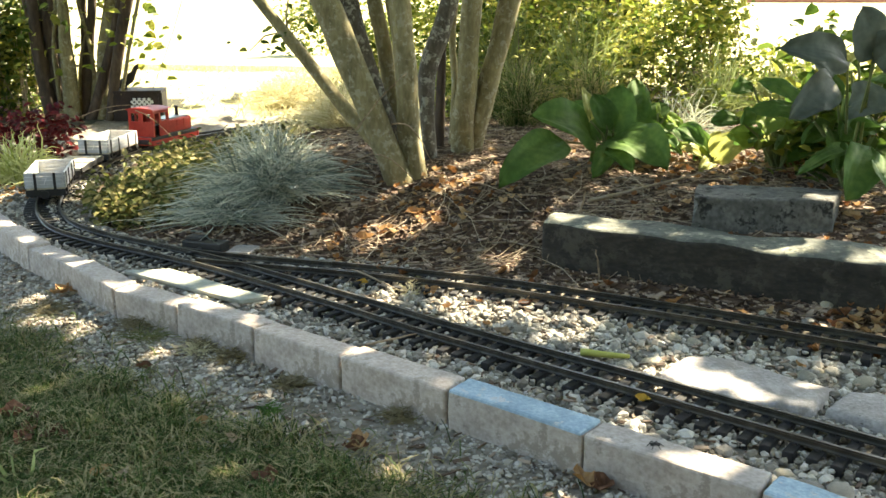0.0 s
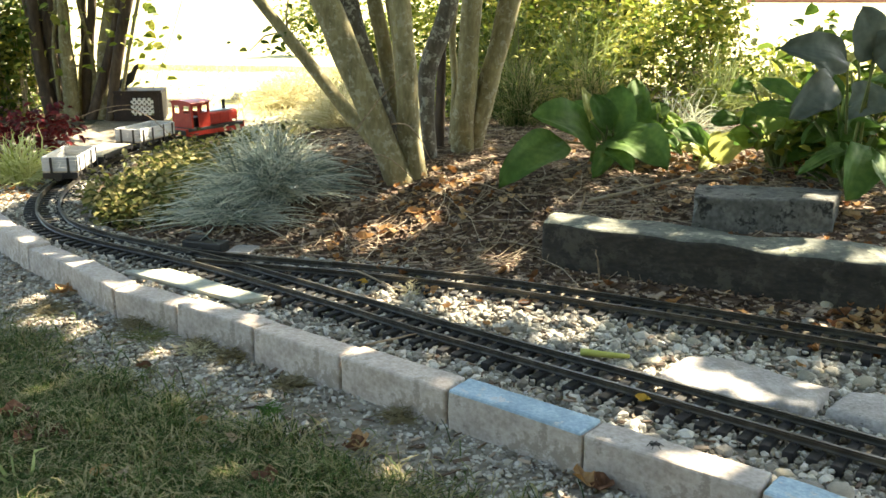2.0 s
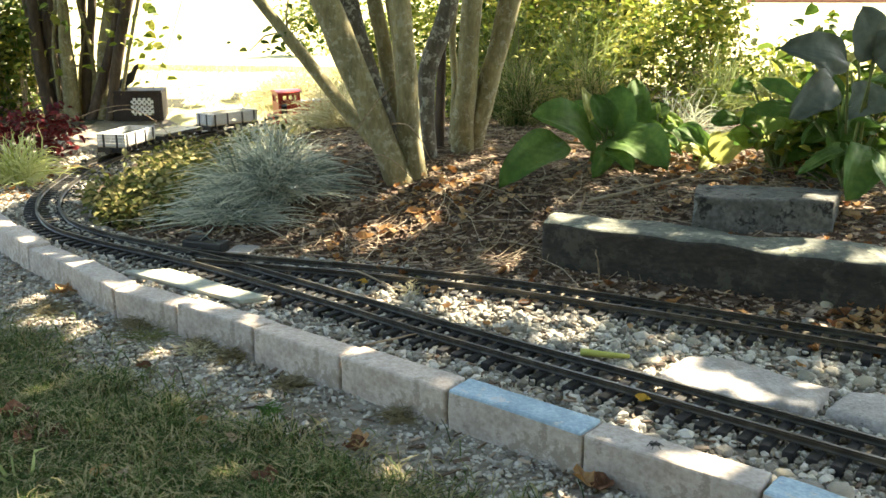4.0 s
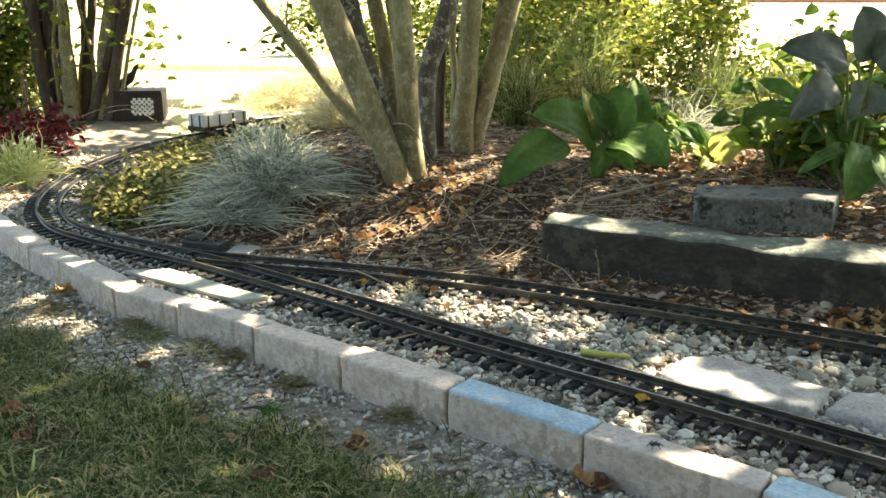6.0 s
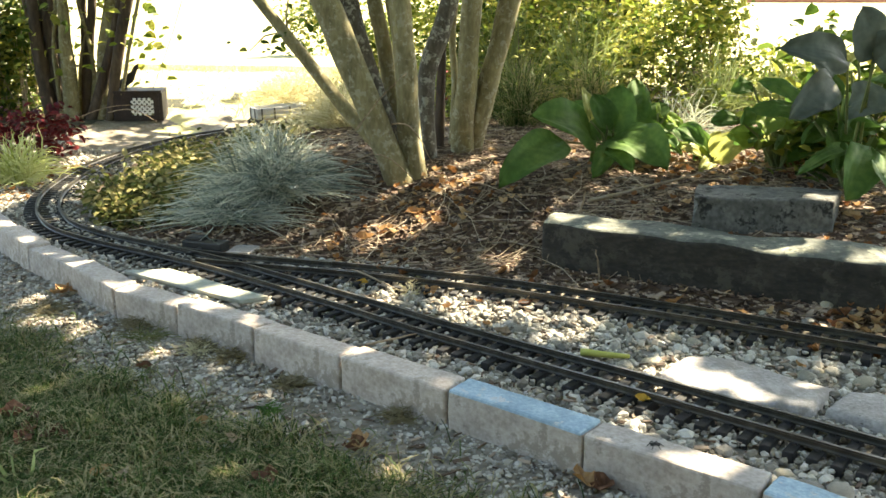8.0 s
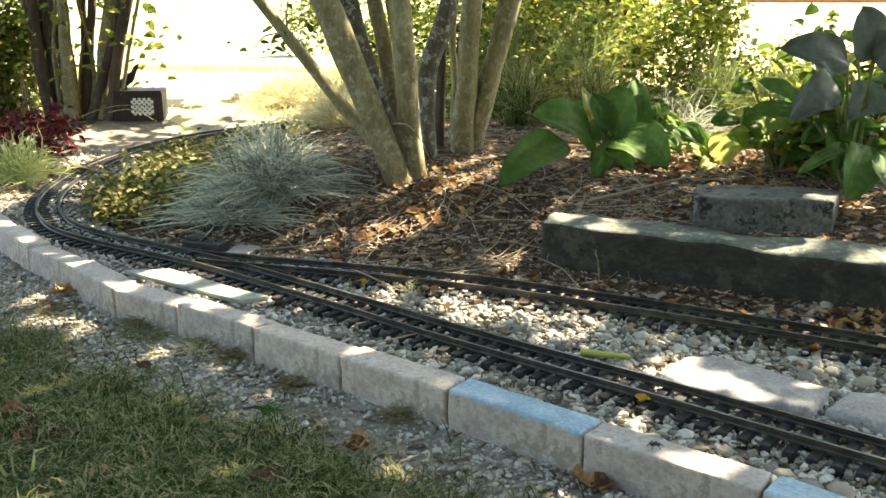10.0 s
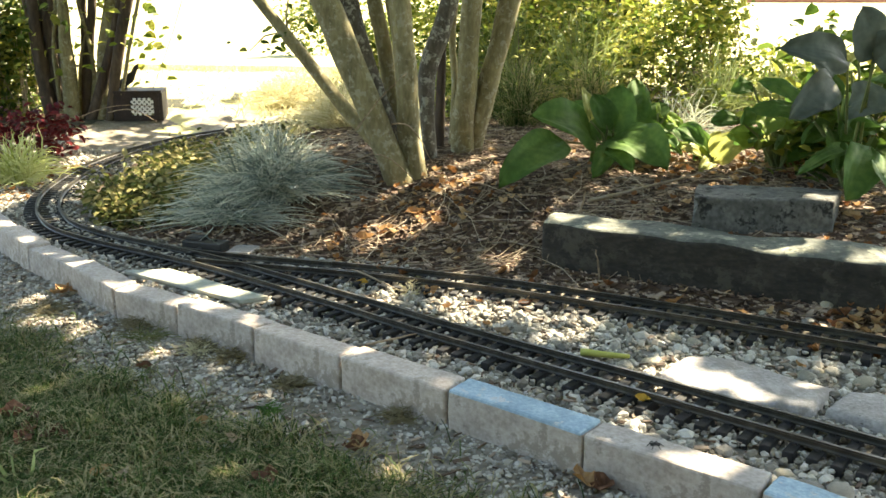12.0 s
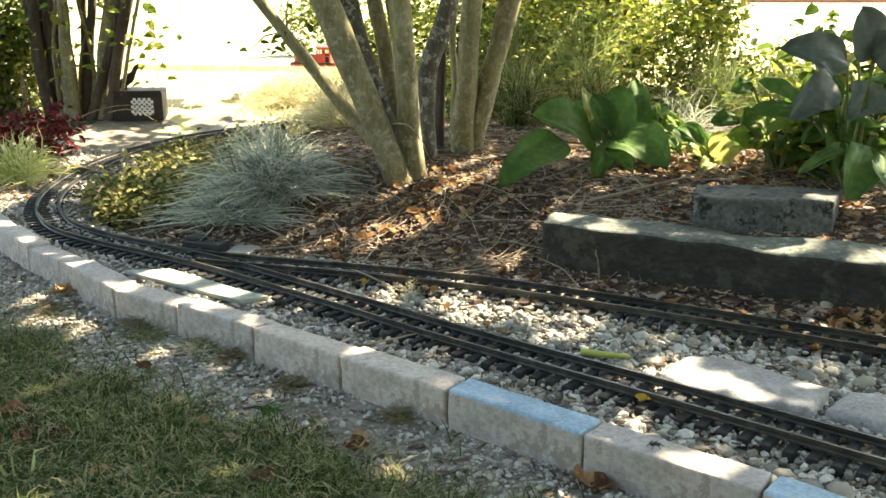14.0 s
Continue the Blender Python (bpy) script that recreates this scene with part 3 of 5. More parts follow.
def sunny(p):
    """Whether a leaf at p would stand in one of the crowns' gaps."""
    k = (p.z - 0.03) / SUN_WAY.z
    return bool((np.hypot(GAPS[:, 0] - p.x + SUN_WAY.x * k, GAPS[:, 1] - p.y + SUN_WAY.y * k) < GAPS[:, 2] + 0.014).any())


def build_big_shrub():
    """The many-stemmed shrub on the bank; its leafy crown spreads above and shades the track."""
    ob = thing("hazel_shrub", "large many-stemmed shrub with smooth grey-green bark", "shrub")
    stems = [
        ([(-0.083, 1.88, 0.066, 0.031), (-0.130, 1.88, 0.197, 0.027), (-0.180, 1.88, 0.318, 0.026), (-0.229, 1.88, 0.435, 0.026)], BARK),
        ([(-0.056, 1.90, 0.074, 0.027), (-0.070, 1.90, 0.217, 0.023), (-0.075, 1.90, 0.328, 0.022), (-0.085, 1.90, 0.435, 0.021)], BARK),
        ([(-0.086, 1.98, 0.124, 0.015), (-0.107, 1.98, 0.265, 0.016), (-0.124, 1.98, 0.368, 0.015), (-0.139, 1.98, 0.434, 0.015)], BARK),
        ([(-0.026, 2.05, 0.075, 0.015), (-0.033, 2.05, 0.198, 0.016), (-0.034, 2.05, 0.282, 0.020), (-0.007, 2.05, 0.365, 0.021), (0.014, 2.05, 0.434, 0.020)], GREY_BARK),
        ([(0.043, 2.12, 0.088, 0.029), (0.050, 2.12, 0.215, 0.026), (0.057, 2.12, 0.337, 0.023), (0.063, 2.12, 0.433, 0.022)], BARK),
        ([(0.060, 2.14, 0.091, 0.024), (0.091, 2.14, 0.212, 0.024), (0.120, 2.14, 0.324, 0.022), (0.147, 2.14, 0.433, 0.022)], BARK),
        ([(-0.085, 2.08, 0.075, 0.018), (-0.168, 2.10, 0.148, 0.017), (-0.258, 2.10, 0.254, 0.015), (-0.323, 2.10, 0.341, 0.014), (-0.394, 2.10, 0.433, 0.012)], BARK),
        ([(-0.008, 2.15, 0.070, 0.011), (-0.006, 2.15, 0.211, 0.011), (-0.001, 2.15, 0.324, 0.009), (0.007, 2.15, 0.433, 0.009)], DARK_BARK),
        ([(-0.080, 1.95, 0.094, 0.014), (-0.118, 1.95, 0.211, 0.017), (-0.158, 1.95, 0.314, 0.020), (-0.190, 1.95, 0.435, 0.022)], GREY_BARK),
        ([(-0.066, 1.96, 0.116, 0.008), (-0.078, 1.96, 0.267, 0.009), (-0.096, 1.96, 0.369, 0.008), (-0.108, 1.96, 0.435, 0.008)], BARK),
        ([(0.021, 2.20, 0.101, 0.009), (0.028, 2.20, 0.244, 0.009), (0.020, 2.20, 0.358, 0.008), (0.028, 2.20, 0.432, 0.008)], BARK)]
    tops = [stem_through(ob, k, m, 1.5, i) for i, (k, m) in enumerate(stems)]
    rng = random.Random(11)
    crown = Shape()
    for i, (p, d) in enumerate(tops):
        for k in range(4):
            e = (d.normalized() + rand_dir(rng, 0.3) * 0.75)
            e.z = abs(e.z) * 0.6 + 0.15
            q = p + e * rng.uniform(0.6, 1.2)
            limb = Shape()
            limb.tube([p.lerp(q, t) + Vector((0, 0, -0.05 * t * t)) for t in (0, 0.3, 0.6, 1)], [0.012, 0.009, 0.006, 0.002], 6)
            part("limb", limb, BARK, ob)
    for knots in ([(-0.323, 2.10, 0.341), (-0.352, 2.10, 0.365), (-0.385, 2.10, 0.358), (-0.42, 2.10, 0.325)], [(-0.335, 2.10, 0.352), (-0.335, 2.09, 0.40), (-0.325, 2.08, 0.45)]):
        twig = Shape()
        twig.tube(knots, [0.003, 0.0024, 0.0018, 0.001][:len(knots)], 6)
        part("twig", twig, BARK, ob)
        for k in range(14):
            p = Vector(knots[k % len(knots)]) + Vector((rng.gauss(0, 0.02), rng.gauss(0, 0.02), rng.gauss(0, 0.02)))
            leaf_into(crown, p, rand_dir(rng, 0.6), Vector((0, -0.8, 0.6)), rng.uniform(0.015, 0.028), width=0.6)
    for c in range(CROWN_CLUMPS):
        a, r = rng.uniform(0, 6.283), 2.1 * math.sqrt(rng.random())
        centre = Vector((0.95 + r * math.cos(a), 2.15 + r * math.sin(a), rng.uniform(1.2, 2.5)))
        if c % 22 == 0:
            centre = Vector((0.95 + r * 0.36 * math.cos(a), 1.55 + r * 0.33 * math.sin(a), rng.uniform(1.2, 1.9)))
        if centre.y > 2.75 and (centre.x < 0.75 and rng.random() < 0.55 or centre.x > 1.6 and rng.random() < 0.35):
            continue
        for _ in range(rng.randint(10, 22)):
            p = centre + Vector((rng.gauss(0, 0.095), rng.gauss(0, 0.095), rng.gauss(0, 0.07)))
            d, n, size = rand_dir(rng, 0.4), Vector((rng.gauss(0, 0.4), rng.gauss(0, 0.4), 1)), rng.uniform(0.055, 0.10)
            if not sunny(p + d * size * 0.5):
                leaf_into(crown, p, d, n, size, width=0.8)
    # the added shading clumps, set up the sun's way from each place
    for x, y, r in SHADE_CLUMPS:
        for _ in range(int(9 + 3200 * r * r)):
            k = rng.uniform(1.3, 2.0) / SUN_WAY.z
            a, q = rng.uniform(0, 6.283), r * math.sqrt(rng.random())
            p = Vector((x + q * math.cos(a), y + q * math.sin(a), 0.03)) + SUN_WAY * k
            d, n, size = rand_dir(rng, 0.3), Vector((rng.gauss(0, 0.3), rng.gauss(0, 0.3), 1)), rng.uniform(0.05, 0.08)
            if not sunny(p + d * size * 0.5):
                leaf_into(crown, p, d, n, size, width=0.8)
    part("crown", crown, LEAF, ob, "green leafy crown")


CROWN_CLUMPS = 850
build_big_shrub()


def build_left_shrub():
    """The darker clump of stems beyond the curve of the track."""
    ob = thing("stemmed_shrub", "dark many-stemmed shrub with yellowing leaves", "shrub")
    rng = random.Random(5)
    Y = 3.22
    # foot x, middle x, top x, foot radius, top radius
    rows = [(-1.321, -1.341, -1.350, 0.026, 0.020), (-1.292, -1.308, -1.316, 0.022, 0.022), (-1.244, -1.238, -1.242, 0.029, 0.018), (-1.206, -1.187, -1.157, 0.018, 0.014),
            (-1.157, -1.131, -1.083, 0.029, 0.020), (-1.117, -1.080, -1.027, 0.016, 0.019), (-1.320, -1.354, -1.382, 0.020, 0.014), (-1.185, -1.115, -1.051, 0.020, 0.014), (-1.262, -1.264, -1.283, 0.012, 0.010), (-1.223, -1.204, -1.193, 0.014, 0.010)]
    rows += [(-1.275, -1.285, -1.262, 0.007, 0.006), (-1.19, -1.17, -1.20, 0.008, 0.006), (-1.14, -1.155, -1.11, 0.007, 0.006), (-1.09, -1.045, -0.99, 0.007, 0.006), (-1.235, -1.215, -1.15, 0.007, 0.005)]
    crown = Shape()
    for i, (a, b, c, r0, r1) in enumerate(rows):
        y = Y + 0.03 * math.sin(i * 2.3)
        stem_through(ob, [(a, y, 0.03, r0), (b, y, 0.22, (r0 + r1) / 2), (c, y, 0.422, r1)], BARK if i > 9 or i in (2, 4) else DARK_BARK, 1.3, 50 + i, 10)
        for k in range(6):
            t = rng.uniform(0.35, 1.1)
            p = Vector((a + (c - a) * t + rng.gauss(0, 0.05), y + rng.gauss(0, 0.08), 0.03 + 0.4 * t))
            leaf_into(crown, p, rand_dir(rng, 0.5), Vector((rng.gauss(0, 0.5), rng.gauss(0, 0.5), 1)), rng.uniform(0.022, 0.04), width=0.7)
    for c in range(420):
        p0 = Vector((rng.gauss(-1.25, 0.5), rng.gauss(3.25, 0.4), rng.uniform(0.62, 1.8)))
        for _ in range(12):
            p = p0 + Vector((rng.gauss(0, 0.1), rng.gauss(0, 0.1), rng.gauss(0, 0.06)))
            if sunny(p):
                continue
            leaf_into(crown, p, rand_dir(rng, 0.4), Vector((rng.gauss(0, 0.4), rng.gauss(0, 0.4), 1)), rng.uniform(0.04, 0.07), width=0.7)
    # loose sprays that hang beside the stems
    for (x, z, r, n) in ((-1.0, 0.39, 0.03, 10), (-0.985, 0.30, 0.012, 3), (-1.06, 0.30, 0.03, 10), (-1.42, 0.33, 0.07, 60), (-0.99, 0.22, 0.04, 14), (-1.2, 0.40, 0.08, 30)):
        for _ in range(n):
            leaf_into(crown, Vector((rng.gauss(x, r), Y + rng.gauss(0, 0.08), rng.gauss(z, r))), rand_dir(rng, 0.6), Vector((rng.gauss(0, 0.5), -0.6, 0.8)), rng.uniform(0.025, 0.045), width=0.7)
    twig = Shape()
    knots = [(-0.765, 2.95, 0.480), (-0.784, 2.95, 0.425), (-0.815, 2.95, 0.338), (-0.852, 2.95, 0.25), (-0.894, 2.95, 0.156)]
    twig.tube(knots, [0.0016, 0.0016, 0.0014, 0.0012, 0.0008], 6)
    part("hanging_twig", twig, TWIG, ob)
    for k in range(4):
        p = Vector(knots[1 + k % 4]) + Vector((rng.gauss(0, 0.012), 0, rng.gauss(0, 0.02)))
        leaf_into(crown, p, rand_dir(rng, 0.6), Vector((0, -0.8, 0.6)), rng.uniform(0.015, 0.03), width=0.6)
    part("crown", crown, SHRUB, ob, "yellow-green leaves")


build_left_shrub()


def foliage(name, label, boxes, count, size, mat, category="shrub", seed=1, stalk=True):
    """A leafy bush: thin stalks and many leaves in soft clumps. boxes: centre and spread of its clumps."""
    ob = thing(name, label, category)
    rng = random.Random(seed)
    leaves = Shape()
    for (cx, cy, cz, sx, sy, sz) in boxes:
        for c in range(count // len(boxes) // 10):
            p0 = Vector((cx + rng.uniform(-1, 1) * sx, cy + rng.uniform(-1, 1) * sy, cz + rng.uniform(-1, 1) * sz))
            g = float(ground_z(p0.x, p0.y))
            p0.z = max(p0.z, g + 0.02)
            if stalk and rng.random() < 0.2:
                st = Shape()
                st.tube([(p0.x + rng.gauss(0, 0.05), p0.y, g - 0.01), tuple(p0)], [0.003, 0.0012], 4)
                part("stalk", st, TWIG, ob)
            for _ in range(10):
                p = p0 + Vector((rng.gauss(0, size * 1.2), rng.gauss(0, size * 1.2), rng.gauss(0, size)))
                p.z = max(p.z, g + 0.006)
                if p.z < 0.26 and np.hypot(MAIN[150::3, 0] - p.x, MAIN[150::3, 1] - p.y).min() < (0.07 if p.y < 2.3 else 0.11):
                    continue
                leaf_into(leaves, p, rand_dir(rng, 0.5), Vector((rng.gauss(0, 0.6), rng.gauss(0, 0.6), 1)), size * rng.uniform(0.6, 1.3), width=0.6)
    tagged(part("foliage", leaves, mat, ob), kind="stuff")
    return ob


foliage("garden_bush", "sunlit yellow-green leafy garden bush", [(0.30, 3.2, 0.36, 0.16, 0.2, 0.2), (0.62, 3.3, 0.34, 0.14, 0.2, 0.18), (0.45, 3.0, 0.24, 0.3, 0.2, 0.12), (0.85, 3.2, 0.37, 0.10, 0.15, 0.10), (0.14, 3.1, 0.36, 0.10, 0.2, 0.2), (0.36, 3.1, 0.20, 0.26, 0.15, 0.10)], 8400, 0.024, BUSH, seed=2)
foliage("garden_bush", "sunlit lime-green sprays of a leafy bush", [(0.40, 3.05, 0.36, 0.14, 0.1, 0.08), (0.80, 3.05, 0.39, 0.14, 0.1, 0.06), (0.2, 3.3, 0.3, 0.2, 0.1, 0.15), (0.62, 3.5, 0.25, 0.3, 0.1, 0.12)], 900, 0.034, SHRUB, seed=12)
foliage("garden_hedge", "dense dark green hedge behind the sunny bush", [(0.48, 4.2, 0.35, 0.26, 0.12, 0.32), (0.74, 4.3, 0.33, 0.16, 0.12, 0.3), (0.30, 4.25, 0.33, 0.14, 0.1, 0.3)], 7800, 0.045, BUSH, "hedge", seed=14)
foliage("leafy_thicket", "dark leafy undergrowth behind the large-leaved plant", [(0.80, 1.92, 0.24, 0.10, 0.06, 0.12), (0.76, 1.80, 0.17, 0.08, 0.05, 0.06)], 700, 0.036, LEAF, "undergrowth", seed=15)
foliage("garden_bush", "small dark green bush standing on the far lawn", [(-0.87, 6.2, 0.24, 0.10, 0.1, 0.16), (-0.80, 6.3, 0.34, 0.06, 0.1, 0.10)], 700, 0.04, LEAF, seed=16)
foliage("garden_bush", "yellow-green twiggy bush behind the stems", [(-0.29, 3.88, 0.24, 0.10, 0.06, 0.13), (-0.08, 3.72, 0.30, 0.09, 0.08, 0.17), (0.03, 3.05, 0.22, 0.10, 0.08, 0.15), (0.10, 4.6, 0.40, 0.30, 0.1, 0.3)], 4200, 0.026, SHRUB, seed=17)
foliage("garden_herbs", "low sunny green herbs behind the bank", [(1.05, 3.0, 0.14, 0.30, 0.4, 0.08), (0.65, 2.75, 0.14, 0.35, 0.2, 0.08), (1.4, 3.0, 0.13, 0.2, 0.3, 0.07), (0.2, 2.8, 0.13, 0.2, 0.2, 0.09), (0.92, 2.95, 0.23, 0.24, 0.15, 0.05)], 6200, 0.02, SHRUB, "perennial plant", seed=3)
foliage("garden_bush", "shady leafy bush with dark foliage", [(-1.66, 3.3, 0.2, 0.12, 0.2, 0.18), (-1.53, 3.35, 0.16, 0.13, 0.15, 0.13), (-1.52, 3.35, 0.33, 0.14, 0.12, 0.10)], 5200, 0.03, LEAF, seed=4)
foliage("ground_cover", "low olive-green ground cover mound beside the track", [(-0.66, 2.16, 0.03, 0.12, 0.24, 0.016), (-0.60, 2.46, 0.032, 0.13, 0.14, 0.012), (-0.57, 2.0, 0.035, 0.12, 0.13, 0.018), (-0.5, 2.25, 0.045, 0.14, 0.16, 0.02), (-0.69, 1.93, 0.022, 0.06, 0.14, 0.012), (-0.60, 1.85, 0.022, 0.08, 0.06, 0.012)], 6000, 0.018, COVER, "ground cover", 5, stalk=False)
foliage("ground_cover", "pale sunlit dry ground cover beyond the curve", [(-0.50, 2.78, 0.035, 0.12, 0.08, 0.014), (-0.3, 2.72, 0.05, 0.16, 0.14, 0.02)], 1200, 0.018, STRAW, "ground cover", 8, stalk=False)
foliage("coral_bells", "low dark red leafy perennial", [(-1.20, 2.52, 0.085, 0.09, 0.10, 0.03), (-1.06, 2.56, 0.085, 0.045, 0.07, 0.03), (-1.33, 2.6, 0.10, 0.06, 0.08, 0.03)], 1300, 0.024, RED_LEAF, "perennial plant", 6, stalk=False)


def tussock(name, label, x, y, height, radius, count, mat, seed, width=0.0022, droop=0.75, category="ornamental grass"):
    rng = random.Random(seed)
    ob = thing(name, label, category, pose(x, y, float(ground_z(x, y))))
    s = Shape()
    for num in range(count):
        a = rng.uniform(0, 6.283)
        out = rng.random() ** 0.7
        d = Vector((math.cos(a), math.sin(a), 0))
        off = Vector((rng.gauss(0, 1), rng.gauss(0, 1), 0)) * radius * 0.16
        sway = Vector((-d.y, d.x, 0)) * rng.gauss(0, 0.22) * radius
        r0 = radius * 0.08 * rng.random()
        reach = radius * out * rng.uniform(0.8, 1.1)
        h = height * (1.05 - 0.75 * out ** 1.6) * rng.uniform(0.75, 1.1)
        pts = []
        for i in range(5):
            t = i / 4
            up = h * (1.9 * t - 0.9 * t * t * (1 + 0.9 * out * droop))
            pts.append(off + sway * t * t + d * (r0 + reach * t ** 1.25) + Vector((rng.gauss(0, 0.003), rng.gauss(0, 0.003), max(0.002, up))))
        w = width * rng.uniform(0.7, 1.3)
        single = Shape() if num < 90 else s
        ribbon(single, pts, [w, w, w * 0.85, w * 0.6, w * 0.12], Vector((-d.y, d.x, 0.3)).cross(d) + Vector((0, 0, 1)))
        if num < 90:
            part("blade", single, mat, ob)
    if s.v:
        tagged(part("blade_tuft", s, mat, ob), kind="stuff")
    return ob


tussock("blue_fescue", "large blue-grey fescue tussock spilling towards the track", -0.335, 1.855, 0.145, 0.18, 1300, FESCUE, 1, width=0.0025)
tussock("blue_fescue", "low blue-grey fescue beside the large tussock", -0.41, 1.79, 0.07, 0.17, 600, FESCUE, 9, width=0.0022)
tussock("blue_fescue", "blue-grey fescue tussock with straw-coloured tips", -0.46, 2.40, 0.085, 0.12, 700, FESCUE, 2, width=0.0022)
# the next two take the dark lawn-blade colour in place of shade
tussock("blue_fescue", "fescue tussock behind the shrub, shade put into its dark green", 0.21, 2.50, 0.20, 0.17, 600, BLADE, 3, width=0.0018)
tussock("blue_fescue", "fescue tussock among the herbs, shade put into its dark green", 0.40, 2.60, 0.18, 0.16, 500, BLADE, 13, width=0.0018)
tussock("ornamental_grass", "arching pale grey-green grass tussock", 0.55, 2.2, 0.15, 0.20, 130, PALE_BLADE, 4, width=0.0026)
tussock("ornamental_grass", "yellow-green variegated grass tuft in the sun", -1.025, 2.26, 0.14, 0.14, 230, TUFT, 5, width=0.0035)
tussock("ornamental_grass", "dry straw-coloured sunlit grass", -0.28, 2.55, 0.15, 0.18, 500, STRAW, 6, width=0.0018)
tussock("ornamental_grass", "dry straw-coloured sunlit grass", -0.58, 3.55, 0.12, 0.22, 500, STRAW, 7, width=0.002)
tussock("ornamental_grass", "tall green grass among the herbs", 0.78, 2.7, 0.2, 0.16, 260, GREEN_BLADE, 10, width=0.0024)
tussock("ornamental_grass", "tall green grass among the herbs", 1.0, 2.8, 0.18, 0.16, 260, GREEN_BLADE, 11, width=0.0024)
tussock("ornamental_grass", "tall thin green stalks before the leafy bush", 0.42, 2.85, 0.34, 0.24, 190, GREEN_BLADE, 21, width=0.003, droop=0.3)
tussock("ornamental_grass", "tall thin green stalks before the leafy bush", 0.20, 2.9, 0.34, 0.18, 130, GREEN_BLADE, 22, width=0.003, droop=0.3)


# ---- broad-leaved plants ----
def broad_leaf(ob, base, tip, width, mat, foot, seed, cup=0.22, name="leaf", up=Vector((0.15, -0.62, 0.8))):
    """A ribbed leaf blade from base to tip, arched and cupped, on its stalk from the plant's foot."""
    b, t = Vector(base), Vector(tip)
    d = t - b
    length = d.length
    n = (up - d.normalized() * up.dot(d.normalized())).normalized()
    side = d.normalized().cross(n)
    nu, nv = 12, 26
    s = Shape()
    v, q = [], []
    rng = random.Random(seed)
    roll = rng.uniform(-0.35, 0.35)
    for i in range(nu + 1):
        u = i / nu
        w = width * 0.5 * (math.sin(math.pi * u ** 0.7) ** 0.5 if 0 < u < 1 else 0.0) * (1 + 0.10 * noise.noise((u * 4, seed * 1.7, 0)))
        mid = b + d * u + n * (math.sin(u * 2.8) * length * 0.13 - 0.10 * length * u * u)
        for j in range(nv + 1):
            c = j / nv * 2 - 1
            rib = (0.0003 if mat == GREY_LEAF else 0.0006) * math.cos(c * 19) * (1 - abs(c)) ** 0.3
            wave = 0.011 * noise.noise((u * 3, c * 1.6, seed * 3.3)) * (0.3 + abs(c))
            v.append(mid + side * w * c + n * (abs(c) ** 1.5 * w * cup + roll * w * c + rib + wave - 0.0015 * (abs(c) < 0.05)))
    for i in range(nu):
        for j in range(nv):
            k = i * (nv + 1) + j
            q.append((k, k + 1, k + nv + 2, k + nv + 1))
    s.add(v, q)
    leaf = part(name, s, mat, ob, smooth=True)
    st = Shape()
    f = Vector(foot)
    mid = (f + b) / 2 + Vector((0, 0, 0.02))
    st.tube([f, mid, b, b + d * 0.12 + n * 0.002], [0.003, 0.0026, 0.002, 0.001], 6)
    part("leaf_stalk", st, STALK, leaf)


def broad_plant(name, label, foot, rows, category):
    ob = thing(name, label, category)
    z = float(ground_z(*foot))
    for i, (bx, by, bz, tx, ty, tz, w, k) in enumerate(rows):
        g = float(ground_z(tx, ty)) + 0.004
        broad_leaf(ob, (bx, by, max(bz, g)), (tx, ty, max(tz, g)), w, (HOSTA, HOSTA_YELLOW, GREY_LEAF)[k], (foot[0] + 0.012 * math.sin(i * 2), foot[1] + 0.012 * math.cos(i * 2), z - 0.005), i + len(rows), up=Vector((-0.2, -0.9, 0.42)) if k == 2 else Vector((0.1, -0.66, 0.76)))


broad_plant("hosta", "green hosta with broad glossy ribbed leaves", (0.34, 1.95), [
    (0.235, 1.860, 0.165, 0.105, 1.720, 0.110, 0.085, 0), (0.307, 1.930, 0.156, 0.177, 1.850, 0.223, 0.104, 0), (0.333, 1.920, 0.180, 0.308, 1.950, 0.251, 0.062, 0),
    (0.345, 1.920, 0.163, 0.420, 1.760, 0.137, 0.097, 0), (0.348, 1.940, 0.172, 0.368, 1.980, 0.265, 0.074, 0), (0.380, 1.950, 0.164, 0.420, 2.000, 0.246, 0.063, 0),
    (0.343, 1.900, 0.149, 0.289, 1.800, 0.108, 0.045, 0), (0.303, 1.950, 0.194, 0.293, 2.000, 0.263, 0.031, 1), (0.356, 1.950, 0.164, 0.472, 1.950, 0.170, 0.055, 0),
    (0.322, 1.950, 0.153, 0.267, 2.000, 0.228, 0.073, 0), (0.322, 1.880, 0.150, 0.365, 1.800, 0.121, 0.045, 0)], "hosta")
broad_plant("hosta", "small yellowing hosta in a patch of sun", (0.55, 1.95), [
    (0.535, 1.950, 0.111, 0.512, 1.950, 0.185, 0.055, 0), (0.541, 1.930, 0.111, 0.478, 1.880, 0.150, 0.049, 1), (0.555, 1.930, 0.115, 0.608, 1.900, 0.172, 0.063, 1),
    (0.552, 1.950, 0.111, 0.577, 1.970, 0.171, 0.053, 1), (0.550, 1.920, 0.111, 0.506, 1.840, 0.114, 0.035, 1), (0.619, 2.000, 0.121, 0.667, 2.050, 0.168, 0.037, 0)], "hosta")
broad_plant("hosta", "tiny yellow hosta seedling", (0.712, 1.97), [(0.714, 1.950, 0.139, 0.700, 1.950, 0.174, 0.048, 1), (0.716, 1.955, 0.125, 0.745, 1.95, 0.150, 0.035, 1)], "hosta")
